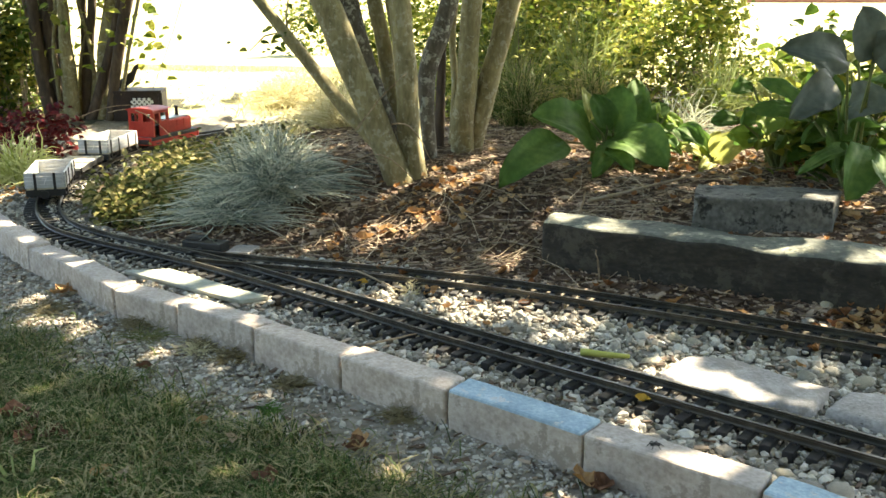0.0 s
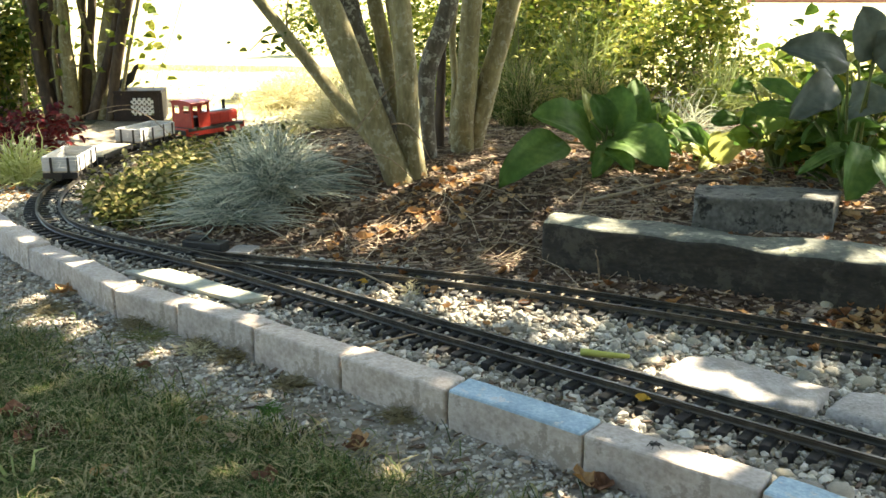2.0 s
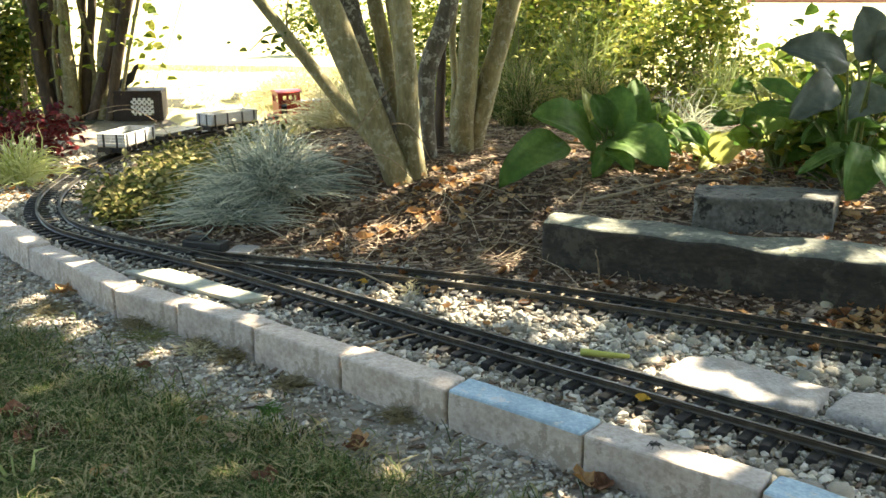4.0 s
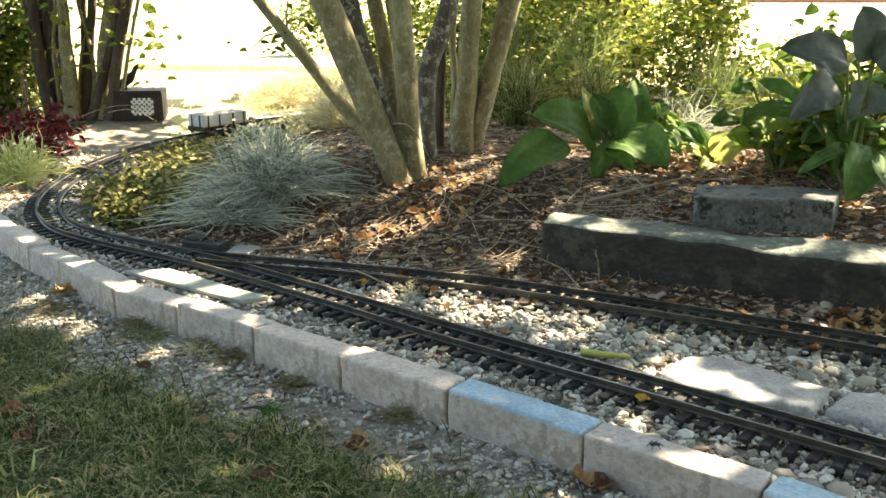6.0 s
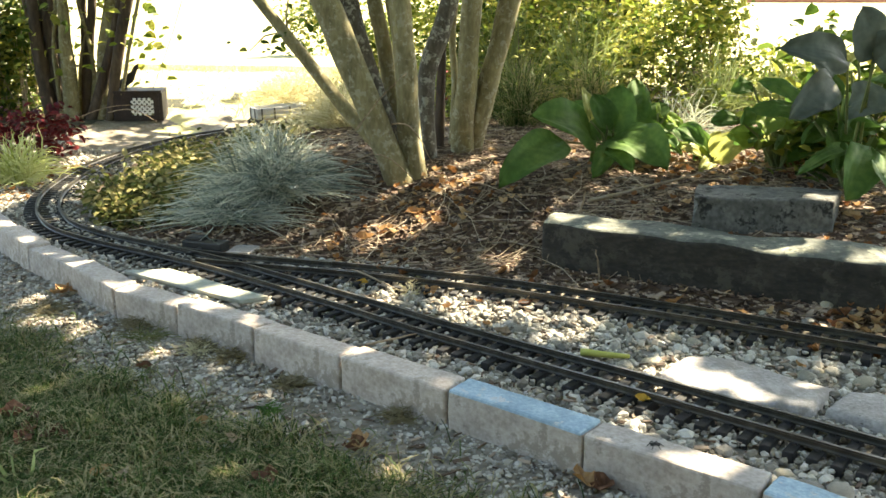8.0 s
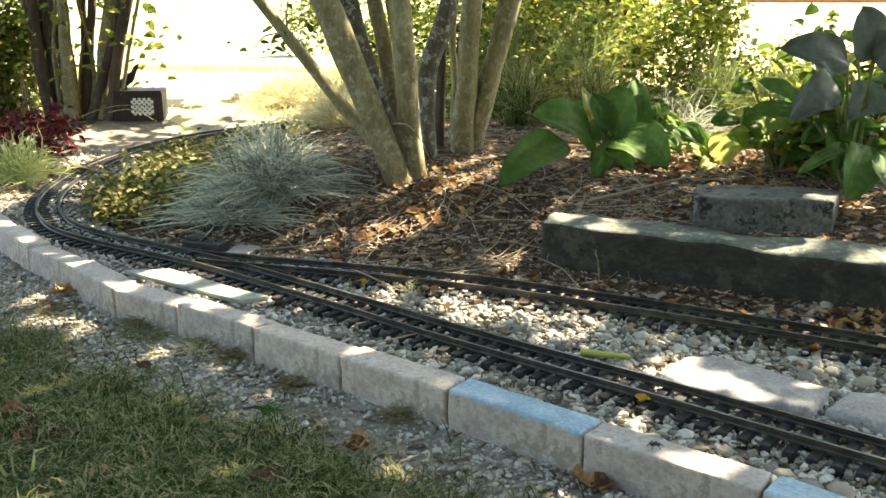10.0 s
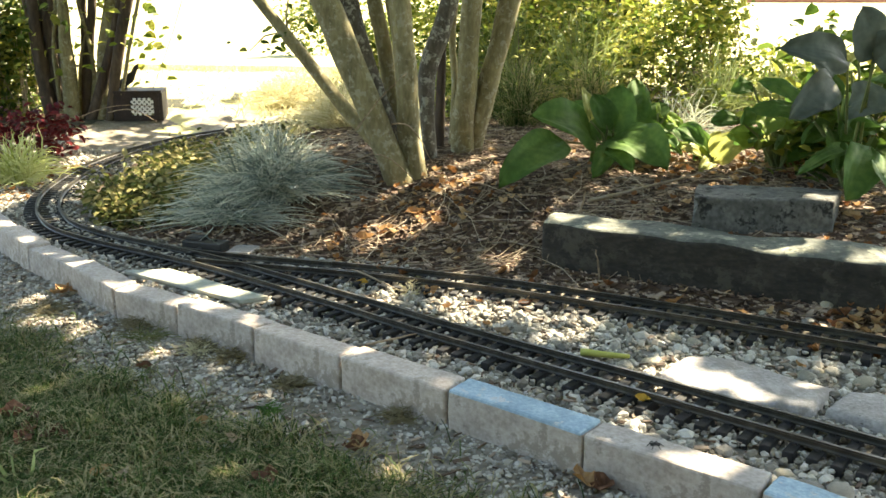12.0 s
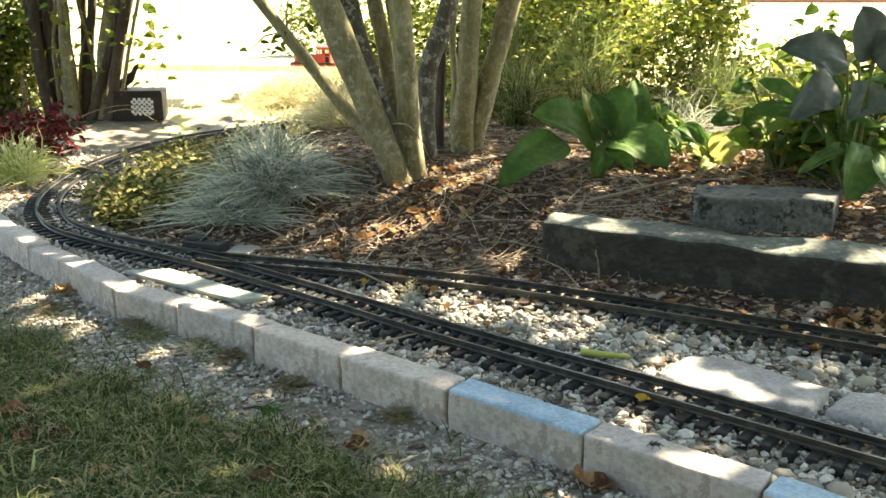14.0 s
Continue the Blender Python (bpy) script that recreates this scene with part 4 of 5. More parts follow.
broad_plant("large_leaved_plant", "tall plant with broad dull grey-green leaves", (0.735, 1.70), [
    (0.679, 1.620, 0.337, 0.545, 1.560, 0.366, 0.062, 2), (0.712, 1.600, 0.345, 0.678, 1.580, 0.428, 0.074, 2), (0.715, 1.600, 0.339, 0.760, 1.550, 0.386, 0.068, 2),
    (0.680, 1.660, 0.296, 0.578, 1.580, 0.25, 0.062, 2), (0.671, 1.720, 0.224, 0.550, 1.700, 0.252, 0.046, 0), (0.671, 1.750, 0.236, 0.577, 1.750, 0.297, 0.049, 0),
    (0.722, 1.680, 0.174, 0.594, 1.550, 0.168, 0.036, 0), (0.734, 1.620, 0.194, 0.661, 1.520, 0.126, 0.077, 0), (0.748, 1.600, 0.158, 0.746, 1.500, 0.112, 0.085, 0),
    (0.721, 1.700, 0.252, 0.754, 1.600, 0.273, 0.065, 2), (0.737, 1.680, 0.215, 0.760, 1.600, 0.226, 0.065, 0), (0.703, 1.720, 0.209, 0.680, 1.620, 0.155, 0.051, 0)], "perennial plant")
broad_plant("large_leaved_plant", "leafy green plant in shade behind the stone block", (0.76, 1.80), [
    (0.74, 1.78, 0.20, 0.66, 1.72, 0.19, 0.06, 0), (0.75, 1.80, 0.24, 0.70, 1.82, 0.31, 0.06, 0), (0.77, 1.78, 0.27, 0.80, 1.70, 0.30, 0.07, 0), (0.78, 1.76, 0.17, 0.80, 1.68, 0.15, 0.07, 0),
    (0.72, 1.85, 0.18, 0.64, 1.86, 0.20, 0.05, 1), (0.74, 1.82, 0.30, 0.68, 1.80, 0.36, 0.06, 2), (0.73, 1.84, 0.16, 0.66, 1.80, 0.14, 0.05, 0), (0.77, 1.74, 0.24, 0.70, 1.66, 0.20, 0.08, 0)], "perennial plant")
broad_plant("hosta", "dense green hosta clump beside the first", (0.40, 2.02), [
    (0.41, 2.00, 0.15, 0.36, 1.90, 0.16, 0.07, 0), (0.40, 2.02, 0.16, 0.33, 2.05, 0.24, 0.07, 0), (0.42, 2.02, 0.16, 0.48, 2.04, 0.22, 0.06, 0), (0.42, 2.0, 0.14, 0.49, 1.93, 0.13, 0.06, 0),
    (0.38, 2.02, 0.15, 0.28, 1.98, 0.16, 0.06, 0), (0.41, 2.03, 0.18, 0.42, 2.08, 0.27, 0.06, 0), (0.39, 2.0, 0.13, 0.30, 1.92, 0.12, 0.05, 0), (0.43, 1.98, 0.14, 0.46, 1.86, 0.16, 0.05, 0)], "hosta")


def leafy_clump(name, label, foot, spread_x, spread_y, z0, z1, count, seed):
    """A clump of broad leaves held out all round its foot."""
    ob = thing(name, label, "perennial plant")
    rng = random.Random(seed)
    z = float(ground_z(*foot)) - 0.004
    for i in range(count):
        a = rng.uniform(0, 6.283)
        r = rng.uniform(0.35, 1.0)
        b = Vector((foot[0] + math.cos(a) * spread_x * r * 0.7, foot[1] + math.sin(a) * spread_y * r * 0.7, rng.uniform(z0, z1)))
        t = b + Vector((math.cos(a) * 0.055, math.sin(a) * 0.045 - 0.015, rng.uniform(-0.04, 0.035))) * rng.uniform(0.7, 1.2)
        broad_leaf(ob, b, t, rng.uniform(0.03, 0.055), (HOSTA, LIME, HOSTA, LIME, HOSTA_YELLOW)[i % 5], (foot[0] + rng.gauss(0, 0.01), foot[1] + rng.gauss(0, 0.01), z), seed + i, up=Vector((0.1, -0.75, 0.66)))


leafy_clump("leafy_perennial", "green and yellowing broad-leaved clump in dappled sun", (0.66, 1.86), 0.12, 0.09, 0.15, 0.30, 22, 71)
leafy_clump("leafy_perennial", "dark green broad-leaved clump in shade", (0.80, 1.80), 0.10, 0.09, 0.15, 0.40, 18, 72)
leafy_clump("leafy_perennial", "low green broad-leaved seedling clump", (0.44, 1.98), 0.10, 0.06, 0.13, 0.22, 10, 73)


# ---- train ----
def wheelset(parent, x, r=0.0145):
    s = Shape()
    for y in (-0.0225, 0.0225):
        k = -1 if y < 0 else 1
        s.cyl((0, y - 0.003 * k, 0), (0, y + 0.003 * k, 0), r, n=18)
        s.cyl((0, y - 0.0045 * k, 0), (0, y - 0.003 * k, 0), r + 0.0022, n=18)
        for a in range(5):
            c, d = math.cos(a * 1.2566), math.sin(a * 1.2566)
            s.cyl((c * r * 0.55, y + 0.003 * k, d * r * 0.55), (c * r * 0.55, y + 0.0038 * k, d * r * 0.55), 0.002, n=6)
    s.cyl((0, -0.026, 0), (0, 0.026, 0), 0.0025, n=8)
    w = part("wheelset", s, STEEL, parent, "dull steel wheels on an axle", smooth=False)
    w.matrix_basis = pose(x, 0, 0.018 + r)
    return w


def underframe(ob, length, wheels):
    f = Shape()
    f.box(-length / 2, length / 2, -0.021, -0.013, 0.030, 0.040)
    f.box(-length / 2, length / 2, 0.013, 0.021, 0.030, 0.040)
    for e in (-1, 1):
        f.box(e * length / 2 - 0.004, e * length / 2 + 0.004, -0.040, 0.040, 0.027, 0.041, bevel=0.001)
    part("underframe", f, BLACK, ob, "black underframe")
    for x in wheels:
        for e in (-1, 1):
            b = Shape()
            b.box(x - 0.009, x + 0.009, e * 0.031 - 0.003, e * 0.031 + 0.003, 0.026, 0.040, bevel=0.001)
            b.cyl((x, e * 0.033, 0.032), (x, e * 0.038, 0.032), 0.005, n=10)
            part("axle_box", b, BLACK, ob)
    for e in (-1, 1):
        c = Shape()
        c.box(e * (length / 2 + 0.010) - 0.008, e * (length / 2 + 0.010) + 0.008, -0.004, 0.004, 0.031, 0.036)
        c.cyl((e * (length / 2 + 0.017), 0, 0.0335), (e * (length / 2 + 0.021), 0, 0.0335), 0.009, n=14)
        part("coupling", c, BLACK, ob, "black buffer and coupling")
    return [wheelset(ob, x) for x in wheels]


def open_wagon(label, length, number):
    """An open wagon: planked sides and ends with black iron straps."""
    ob = thing("open_wagon", label, "model wagon", group="wagons of the train")
    wheels = underframe(ob, length, (-length * 0.27, length * 0.27))
    w, z0, h = 0.039, 0.041, 0.034
    fl = Shape()
    fl.box(-length / 2, length / 2, -w, w, z0, z0 + 0.004)
    part("floor", fl, PLANK, ob, "bare wooden floor")
    for e in (-1, 1):
        for name, lx in (("side_board", True), ("end_board", False)):
            for k in range(4):
                a, b = z0 + 0.0035 + k * h / 4, z0 + 0.0035 + (k + 1) * h / 4 - 0.0008
                s = Shape()
                if lx:
                    s.box(-length / 2, length / 2, e * w - 0.0022, e * w + 0.0022, a, b, bevel=0.0006)
                else:
                    s.box(e * length / 2 - 0.0022, e * length / 2 + 0.0022, -w + 0.0022, w - 0.0022, a, b, bevel=0.0006)
                part(name, s, GREY_PAINT, ob)
        xs = [-length * 0.42, -length * 0.16, length * 0.16, length * 0.42]
        for x in xs:
            s = Shape()
            s.box(x - 0.0026, x + 0.0026, e * (w + 0.0022), e * (w + 0.0038), z0 - 0.008, z0 + h + 0.002)
            part("strap", s, BLACK, ob, "black iron strap")
        for y in (-w * 0.5, w * 0.5):
            s = Shape()
            s.box(e * (length / 2 + 0.0022), e * (length / 2 + 0.0040), y - 0.0028, y + 0.0028, z0 - 0.008, z0 + h + 0.002)
            part("strap", s, BLACK, ob, "black iron strap")
        if number:
            cu = bpy.data.curves.new("number", "FONT")
            cu.body, cu.size, cu.extrude, cu.align_x, cu.align_y = "7", 0.02, 0.0003, "CENTER", "CENTER"
            t = new("painted_number", cu)
            t.data.materials.append(WHITE)
            t.parent = ob
            t["label"] = "white painted numeral"
            t.matrix_basis = pose(e * (length / 2 + 0.0026), 0, z0 + h * 0.52, 90, 0, 90 * e)
    return ob, wheels


def flat_wagon(length):
    ob = thing("flat_wagon", "low black flat wagon with pale bare plank deck", "model wagon", group="wagons of the train")
    wheels = underframe(ob, length, (-length * 0.27, length * 0.27))
    n = 9
    for k in range(n):
        s = Shape()
        a = -length / 2 + k * length / n
        s.box(a, a + length / n - 0.0012, -0.041, 0.041, 0.041, 0.047, bevel=0.0008)
        part("plank", s, PLANK, ob)
    for e in (-1, 1):
        s = Shape()
        s.box(-length / 2, length / 2, e * 0.043 - 0.002, e * 0.043 + 0.002, 0.036, 0.047)
        part("solebar", s, BLACK, ob)
    return ob, wheels


def locomotive():
    """A small diesel: tall cab at the rear, low bonnet in front with a black exhaust stack."""
    ob = thing("locomotive", "bright red model diesel locomotive with cab and long bonnet", "model locomotive")
    wheels = underframe(ob, 0.235, (-0.065, 0.065))
    s = Shape()
    s.box(-0.118, 0.118, -0.044, 0.044, 0.036, 0.046, bevel=0.0015)
    part("footplate", s, BLACK, ob, "black footplate")
    for e in (-1, 1):
        s = Shape()
        s.box(-0.110, 0.112, e * 0.040 - 0.003, e * 0.040 + 0.003, 0.022, 0.040, bevel=0.001)
        part("side_frame", s, RED, ob)
        s = Shape()
        s.box(e * 0.117 - 0.003, e * 0.117 + 0.003, -0.045, 0.045, 0.024, 0.047, bevel=0.0015)
        part("buffer_beam", s, RED, ob)
    b = Shape()
    b.box(-0.022, 0.106, -0.030, 0.030, 0.046, 0.085, bevel=0.004)
    bonnet = part("bonnet", b, RED, ob)
    t = Shape()
    t.box(-0.022, 0.100, -0.025, 0.025, 0.085, 0.0885, bevel=0.001)
    part("bonnet_lid", t, STEEL, bonnet, "grey metal bonnet lid")
    g = Shape()
    for k in range(8):
        g.box(0.1058, 0.1078, -0.022, 0.022, 0.052 + k * 0.0036, 0.054 + k * 0.0036)
    part("radiator_grille", g, BLACK, bonnet, "black radiator slats")
    for e in (-1, 1):
        for x in (0.005, 0.045, 0.08):
            d = Shape()
            d.box(x - 0.015, x + 0.015, e * 0.030 - 0.0012, e * 0.030 + 0.0012, 0.053, 0.080, bevel=0.0006)
            part("bonnet_door", d, RED, bonnet)
    c = Shape()
    c.cyl((0.076, 0, 0.0875), (0.076, 0, 0.116), 0.0055, 0.005, n=14)
    c.cyl((0.076, 0, 0.113), (0.076, 0, 0.117), 0.0065, n=14)
    part("exhaust_stack", c, BLACK, ob, "black exhaust stack")
    # cab walls with window openings, built up of strips
    x0, x1, w, z0, z1 = -0.098, -0.023, 0.041, 0.046, 0.121
    zs0, zs1 = 0.089, 0.112
    cab = Shape()
    for e in (-1, 1):
        y0, y1 = (e * w - 0.0015, e * w + 0.0015)
        cab.box(x0 + 0.028, x1, y0, y1, z0, zs0)
        cab.box(x0, x0 + 0.008, y0, y1, z0, z1)
        cab.box(x0 + 0.008, x1, y0, y1, zs1, z1)
        cab.box(x0 + 0.028, x0 + 0.036, y0, y1, zs0, zs1)
        cab.box(x1 - 0.008, x1, y0, y1, zs0, zs1)
        xe0, xe1 = (x0, x0 + 0.003) if e < 0 else (x1 - 0.003, x1)
        wi = w - 0.0015
        cab.box(xe0, xe1, -wi, wi, z0, zs0)
        cab.box(xe0, xe1, -wi, wi, zs1, z1)
        for ya, yb in ((-wi, -0.033), (-0.008, 0.008), (0.033, wi)):
            cab.box(xe0, xe1, ya, yb, zs0, zs1)
    cabin = part("cab", cab, RED, ob)
    r = Shape()
    r.tube([(x0 - 0.005, 0, 0), (x1 + 0.005, 0, 0)], [0.05, 0.05], 24)
    r.v = [(x, y * 0.96, z1 + max(0.0, z) * 0.16) for x, y, z in r.v]
    part("roof", r, RED, cabin, "slightly arched red roof")
    st = Shape()
    st.box(x0 + 0.006, x0 + 0.026, -w - 0.004, w + 0.004, 0.026, 0.029)
    part("cab_step", st, BLACK, ob)
    d = Shape()
    d.box(-0.090, -0.032, -0.03, 0.03, 0.047, 0.076, bevel=0.003)
    part("driver_console", d, BLACK, cabin, "dark cab interior")
    for e in (-1, 1):
        h = Shape()
        h.cyl((0.106, e * 0.018, 0.082), (0.110, e * 0.018, 0.082), 0.005, n=12)
        part("headlight", h, STEEL, ob, "small round headlight")
    return ob, wheels


LOCO, LOCO_WHEELS = locomotive()
WAGON_A, WHEELS_A = open_wagon("pale grey planked open wagon with black straps", 0.178, True)
FLAT, WHEELS_F = flat_wagon(0.18)
WAGON_B, WHEELS_B = open_wagon("pale grey planked open wagon, last of the train", 0.168, True)
PATH_S = np.arange(len(MAIN)) * 0.01
LINE_UP = ((LOCO, LOCO_WHEELS, 0.0, 0.13), (WAGON_A, WHEELS_A, 0.282, 0.10), (FLAT, WHEELS_F, 0.520, 0.10), (WAGON_B, WHEELS_B, 0.748, 0.10))


def on_path(s):
    x, y = np.interp(s, PATH_S, MAIN[:, 0]), np.interp(s, PATH_S, MAIN[:, 1])
    return Vector((x, y, track_z(y)))


def train_pose(s, base):
    a, b = on_path(s - base / 2), on_path(s + base / 2)
    d = b - a
    return Matrix.Translation((a + b) / 2) @ pose(0, 0, 0, 0, -math.degrees(math.asin(d.z / d.length)), math.degrees(math.atan2(d.y, d.x)))


# ---- gravel, bark, litter and lawn ----
def make_ico():
    bm = bmesh.new()
    bmesh.ops.create_icosphere(bm, subdivisions=1, radius=1.0)
    bm.verts.index_update()
    v = np.array([p.co[:] for p in bm.verts])
    f = np.array([[p.index for p in q.verts] for q in bm.faces])
    bm.free()
    return v, f


ICO_V, ICO_F = make_ico()
BOX_V = np.array([(x, y, z) for x in (-1, 1) for y in (-1, 1) for z in (-1, 1)], float)
BOX_F = np.array([(0, 1, 3, 2), (4, 6, 7, 5), (0, 4, 5, 1), (2, 3, 7, 6), (0, 2, 6, 4), (1, 5, 7, 3)])
DICE = np.random.RandomState(7)


def strewn(tv, tf, centres, sizes, tilt=0.5, jitter=0.25):
    """Many jittered copies of one small solid, turned at random: vertices and faces."""
    n, k = len(centres), len(tv)
    v = tv[None] * (1 + DICE.normal(0, jitter, (n, k, 1))) * sizes[:, None, :]
    a, b = DICE.uniform(0, 6.283, n), DICE.normal(0, tilt, n)
    y, z = v[..., 1] * np.cos(b)[:, None] - v[..., 2] * np.sin(b)[:, None], v[..., 1] * np.sin(b)[:, None] + v[..., 2] * np.cos(b)[:, None]
    x = v[..., 0] * np.cos(a)[:, None] - y * np.sin(a)[:, None]
    y = v[..., 0] * np.sin(a)[:, None] + y * np.cos(a)[:, None]
    v = np.stack([x, y, z], -1) + centres[:, None, :]
    f = tf[None] + (np.arange(n) * k)[:, None, None]
    return v.reshape(-1, 3), f.reshape(-1, tf.shape[1])


def stuff(name, v, f, mat, label, category):
    me = bpy.data.meshes.new(name)
    me.from_pydata(np.round(v, 5).tolist(), [], f.tolist())
    me.materials.append(mat)
    return tagged(new(name, me), label, category, kind="stuff")


def areas(x, y):
    """Which part of the garden a plan point lies in."""
    dm, right = signed(x, y, MAIN[::6])
    ds, sright = signed(x, y, SIDING[::6])
    dc, behind = signed(x, y, CURB[::-1])
    between = right & sright & (ds < 0.7) & (y < 1.62)
    wob = np.array([noise.noise((p * 6, q * 6, 4.0)) for p, q in zip(x, y)])
    margin = np.where(right & ~between, (np.minimum(dm, ds) < 0.075 + 0.03 * wob), True)
    bed = behind & (dc > 0.036) & (between | (margin & (dm < 0.2 + 0.05 * wob))) & (y < 3.0)
    mulch = right & ~between & (np.minimum(dm, ds) > 0.05)
    return dm, ds, dc, behind, bed, mulch


def scatter(n, x0, x1, y0, y1):
    return DICE.uniform(x0, x1, n), DICE.uniform(y0, y1, n)


def build_gravel():
    x, y = scatter(120000, -1.15, 0.85, 0.6, 2.75)
    dm, ds, dc, behind, bed, mulch = areas(x, y)
    keep = bed & (DICE.random_sample(len(x)) < np.where(y < 2.0, 1, 0.6))
    x, y, dm, ds = x[keep], y[keep], dm[keep], ds[keep]
    r = np.clip(DICE.lognormal(-5.62, 0.36, len(x)), 0.002, 0.0095)
    near = np.minimum(dm, ds)
    r = np.where(near < 0.055, np.minimum(r, 0.0055), r)
    z = ground_z(x, y) + np.where(near < 0.052, 0.0072 - r * 0.65, r * 0.35) + DICE.uniform(-0.001, 0.003, len(x))
    ok = np.abs(near - 0.0225) > 0.0042
    x, y, z, r = x[ok], y[ok], z[ok], r[ok]
    v, f = strewn(ICO_V, ICO_F, np.stack([x, y, z], 1), np.stack([r * 1.2, r, r * 0.78], 1), 0.6, 0.15)
    stuff("gravel", v, f, GRAVEL, "pale grey and beige crushed gravel of the track bed", "gravel")
    # grit on the worn strip in front of the edging
    x, y = scatter(150000, -1.3, 0.7, 0.5, 2.0)
    dm, ds, dc, behind, bed, mulch = areas(x, y)
    patch = np.array([noise.noise((p * 4, q * 4, 8.0)) for p, q in zip(x, y)])
    keep = ~behind & (y > lawn_edge(x) - 0.06 + 0.1 * patch) & (dc < 0.4) & (DICE.random_sample(len(x)) < 0.75 + patch)
    x, y = x[keep], y[keep]
    r = np.clip(DICE.lognormal(-6.3, 0.42, len(x)), 0.001, 0.006)
    v, f = strewn(ICO_V, ICO_F, np.stack([x, y, ground_z(x, y) + r * 0.3 + 0.001], 1), np.stack([r * 1.25, r, r * 0.7], 1), 0.5, 0.17)
    stuff("grit", v, f, GRIT, "small dusty grey grit trodden into the soil", "gravel")
    x, y = scatter(14000, -1.3, 0.7, 0.5, 2.0)
    dm, ds, dc, behind, bed, mulch = areas(x, y)
    keep = ~behind & (dc < 0.34) & (DICE.random_sample(len(x)) < 0.5)
    x, y = x[keep], y[keep]
    n = len(x)
    l = np.clip(DICE.lognormal(-5.5, 0.5, n), 0.001, 0.011)
    v, f = strewn(BOX_V, BOX_F, np.stack([x, y, ground_z(x, y) + 0.003], 1), np.stack([l, l * DICE.uniform(0.1, 0.35, n), np.full(n, 0.0008)], 1), 0.3, 0.1)
    stuff("plant_debris", v, f, CHIPS, "brown bits of bark and dead plants on soil", "plant debris")
    x, y = scatter(26000, -1.1, 0.85, 0.6, 2.6)
    dm, ds, dc, behind, bed, mulch = areas(x, y)
    keep = bed & (DICE.random_sample(len(x)) < 0.22)
    x, y = x[keep], y[keep]
    n = len(x)
    l = np.clip(DICE.lognormal(-5.6, 0.5, n), 0.001, 0.008)
    v, f = strewn(BOX_V, BOX_F, np.stack([x, y, ground_z(x, y) + 0.0075], 1), np.stack([l, l * DICE.uniform(0.1, 0.4, n), np.full(n, 0.0007)], 1), 0.4, 0.1)
    stuff("plant_debris", v, f, CHIPS, "brown plant crumbs caught between the gravel stones", "plant debris")
    # larger pebbles, one by one
    s = Shape()
    bm = bmesh.new()
    bmesh.ops.create_icosphere(bm, subdivisions=3, radius=1.0)
    for p in bm.verts:
        p.co *= 1 + 0.16 * noise.noise(p.co * 1.4)
    s.take(bm)
    me = s.mesh("pebble", PEBBLE, True)
    spots = [(0.345, 0.80, 0.012), (0.37, 0.79, 0.013), (0.31, 0.815, 0.011), (0.28, 0.845, 0.010), (0.255, 0.86, 0.009), (0.235, 0.885, 0.010), (0.40, 0.765, 0.011), (0.42, 0.78, 0.010), (0.33, 0.83, 0.009),
             (0.21, 0.90, 0.009), (0.10, 0.795, 0.010), (0.19, 1.085, 0.012), (0.225, 1.10, 0.012), (0.26, 1.115, 0.010), (0.15, 1.11, 0.008), (0.45, 0.745, 0.011), (0.07, 1.0, 0.009), (0.115, 0.975, 0.010), (0.44, 1.07, 0.010), (0.50, 1.05, 0.011)]
    rng = random.Random(17)
    while len(spots) < 110:
        t = rng.random()
        x, y = (0.08 + 0.5 * t, 0.985 - 0.44 * t) if len(spots) < 75 else (rng.uniform(0.0, 0.6), rng.uniform(0.95, 1.3))
        x, y = x + rng.uniform(-0.02, 0.02), y + rng.uniform(-0.035, 0.03)
        track = min(float(signed(x, y, MAIN[::6])[0]), float(signed(x, y, SIDING[::6])[0]))
        if track > 0.058 and float(signed(x, y, CURB)[0]) > 0.052:
            spots.append((x, y, rng.uniform(0.005, 0.0095)))
    for i, (x, y, r) in enumerate(spots):
        ob = tagged(new("pebble", me), "rounded pale beige pebble lying in the gravel", "pebble", "loose pebbles")
        ob.matrix_basis = pose(x, y, float(ground_z(x, y)) + r * 0.45, 20 * math.sin(i), 15 * math.cos(i * 2), i * 67) @ Matrix.Diagonal((r * 1.3, r, r * 0.75, 1))


def build_mulch():
    x, y = scatter(68000, -0.95, 1.1, 1.0, 3.0)
    dm, ds, dc, behind, bed, mulch = areas(x, y)
    keep = mulch & (x > -0.74 + 0.3 * (y - 1.6))
    x, y = x[keep], y[keep]
    n = len(x)
    l = np.clip(DICE.lognormal(-5.35, 0.5, n), 0.001, 0.014)
    v, f = strewn(BOX_V, BOX_F, np.stack([x, y, ground_z(x, y) + 0.003], 1), np.stack([l, l * DICE.uniform(0.15, 0.5, n), np.full(n, 0.0011)], 1), 0.35, 0.1)
    stuff("bark_chips", v, f, CHIPS, "brown shredded bark mulch with pale splinters", "mulch")
    rng = random.Random(21)
    tw = Shape()
    for _ in range(620):
        px, py = rng.uniform(-0.35, 1.0), rng.uniform(1.5, 2.5)
        a, ln = rng.uniform(0, 3.14), rng.uniform(0.03, 0.14)
        pts = []
        for t in (-1, -0.3, 0.4, 1):
            qx, qy = px + math.cos(a + 0.2 * t) * ln * t, py + math.sin(a + 0.2 * t) * ln * t
            pts.append((qx, qy, float(ground_z(qx, qy)) + 0.006 + rng.uniform(0, 0.006)))
        tw.tube(pts, [0.0006, 0.0009, 0.0008, 0.0004], 4)
    tagged(whole("twig_litter", tw, [TWIG], "thin dry twigs and needles on the mulch", "twigs"), kind="stuff")


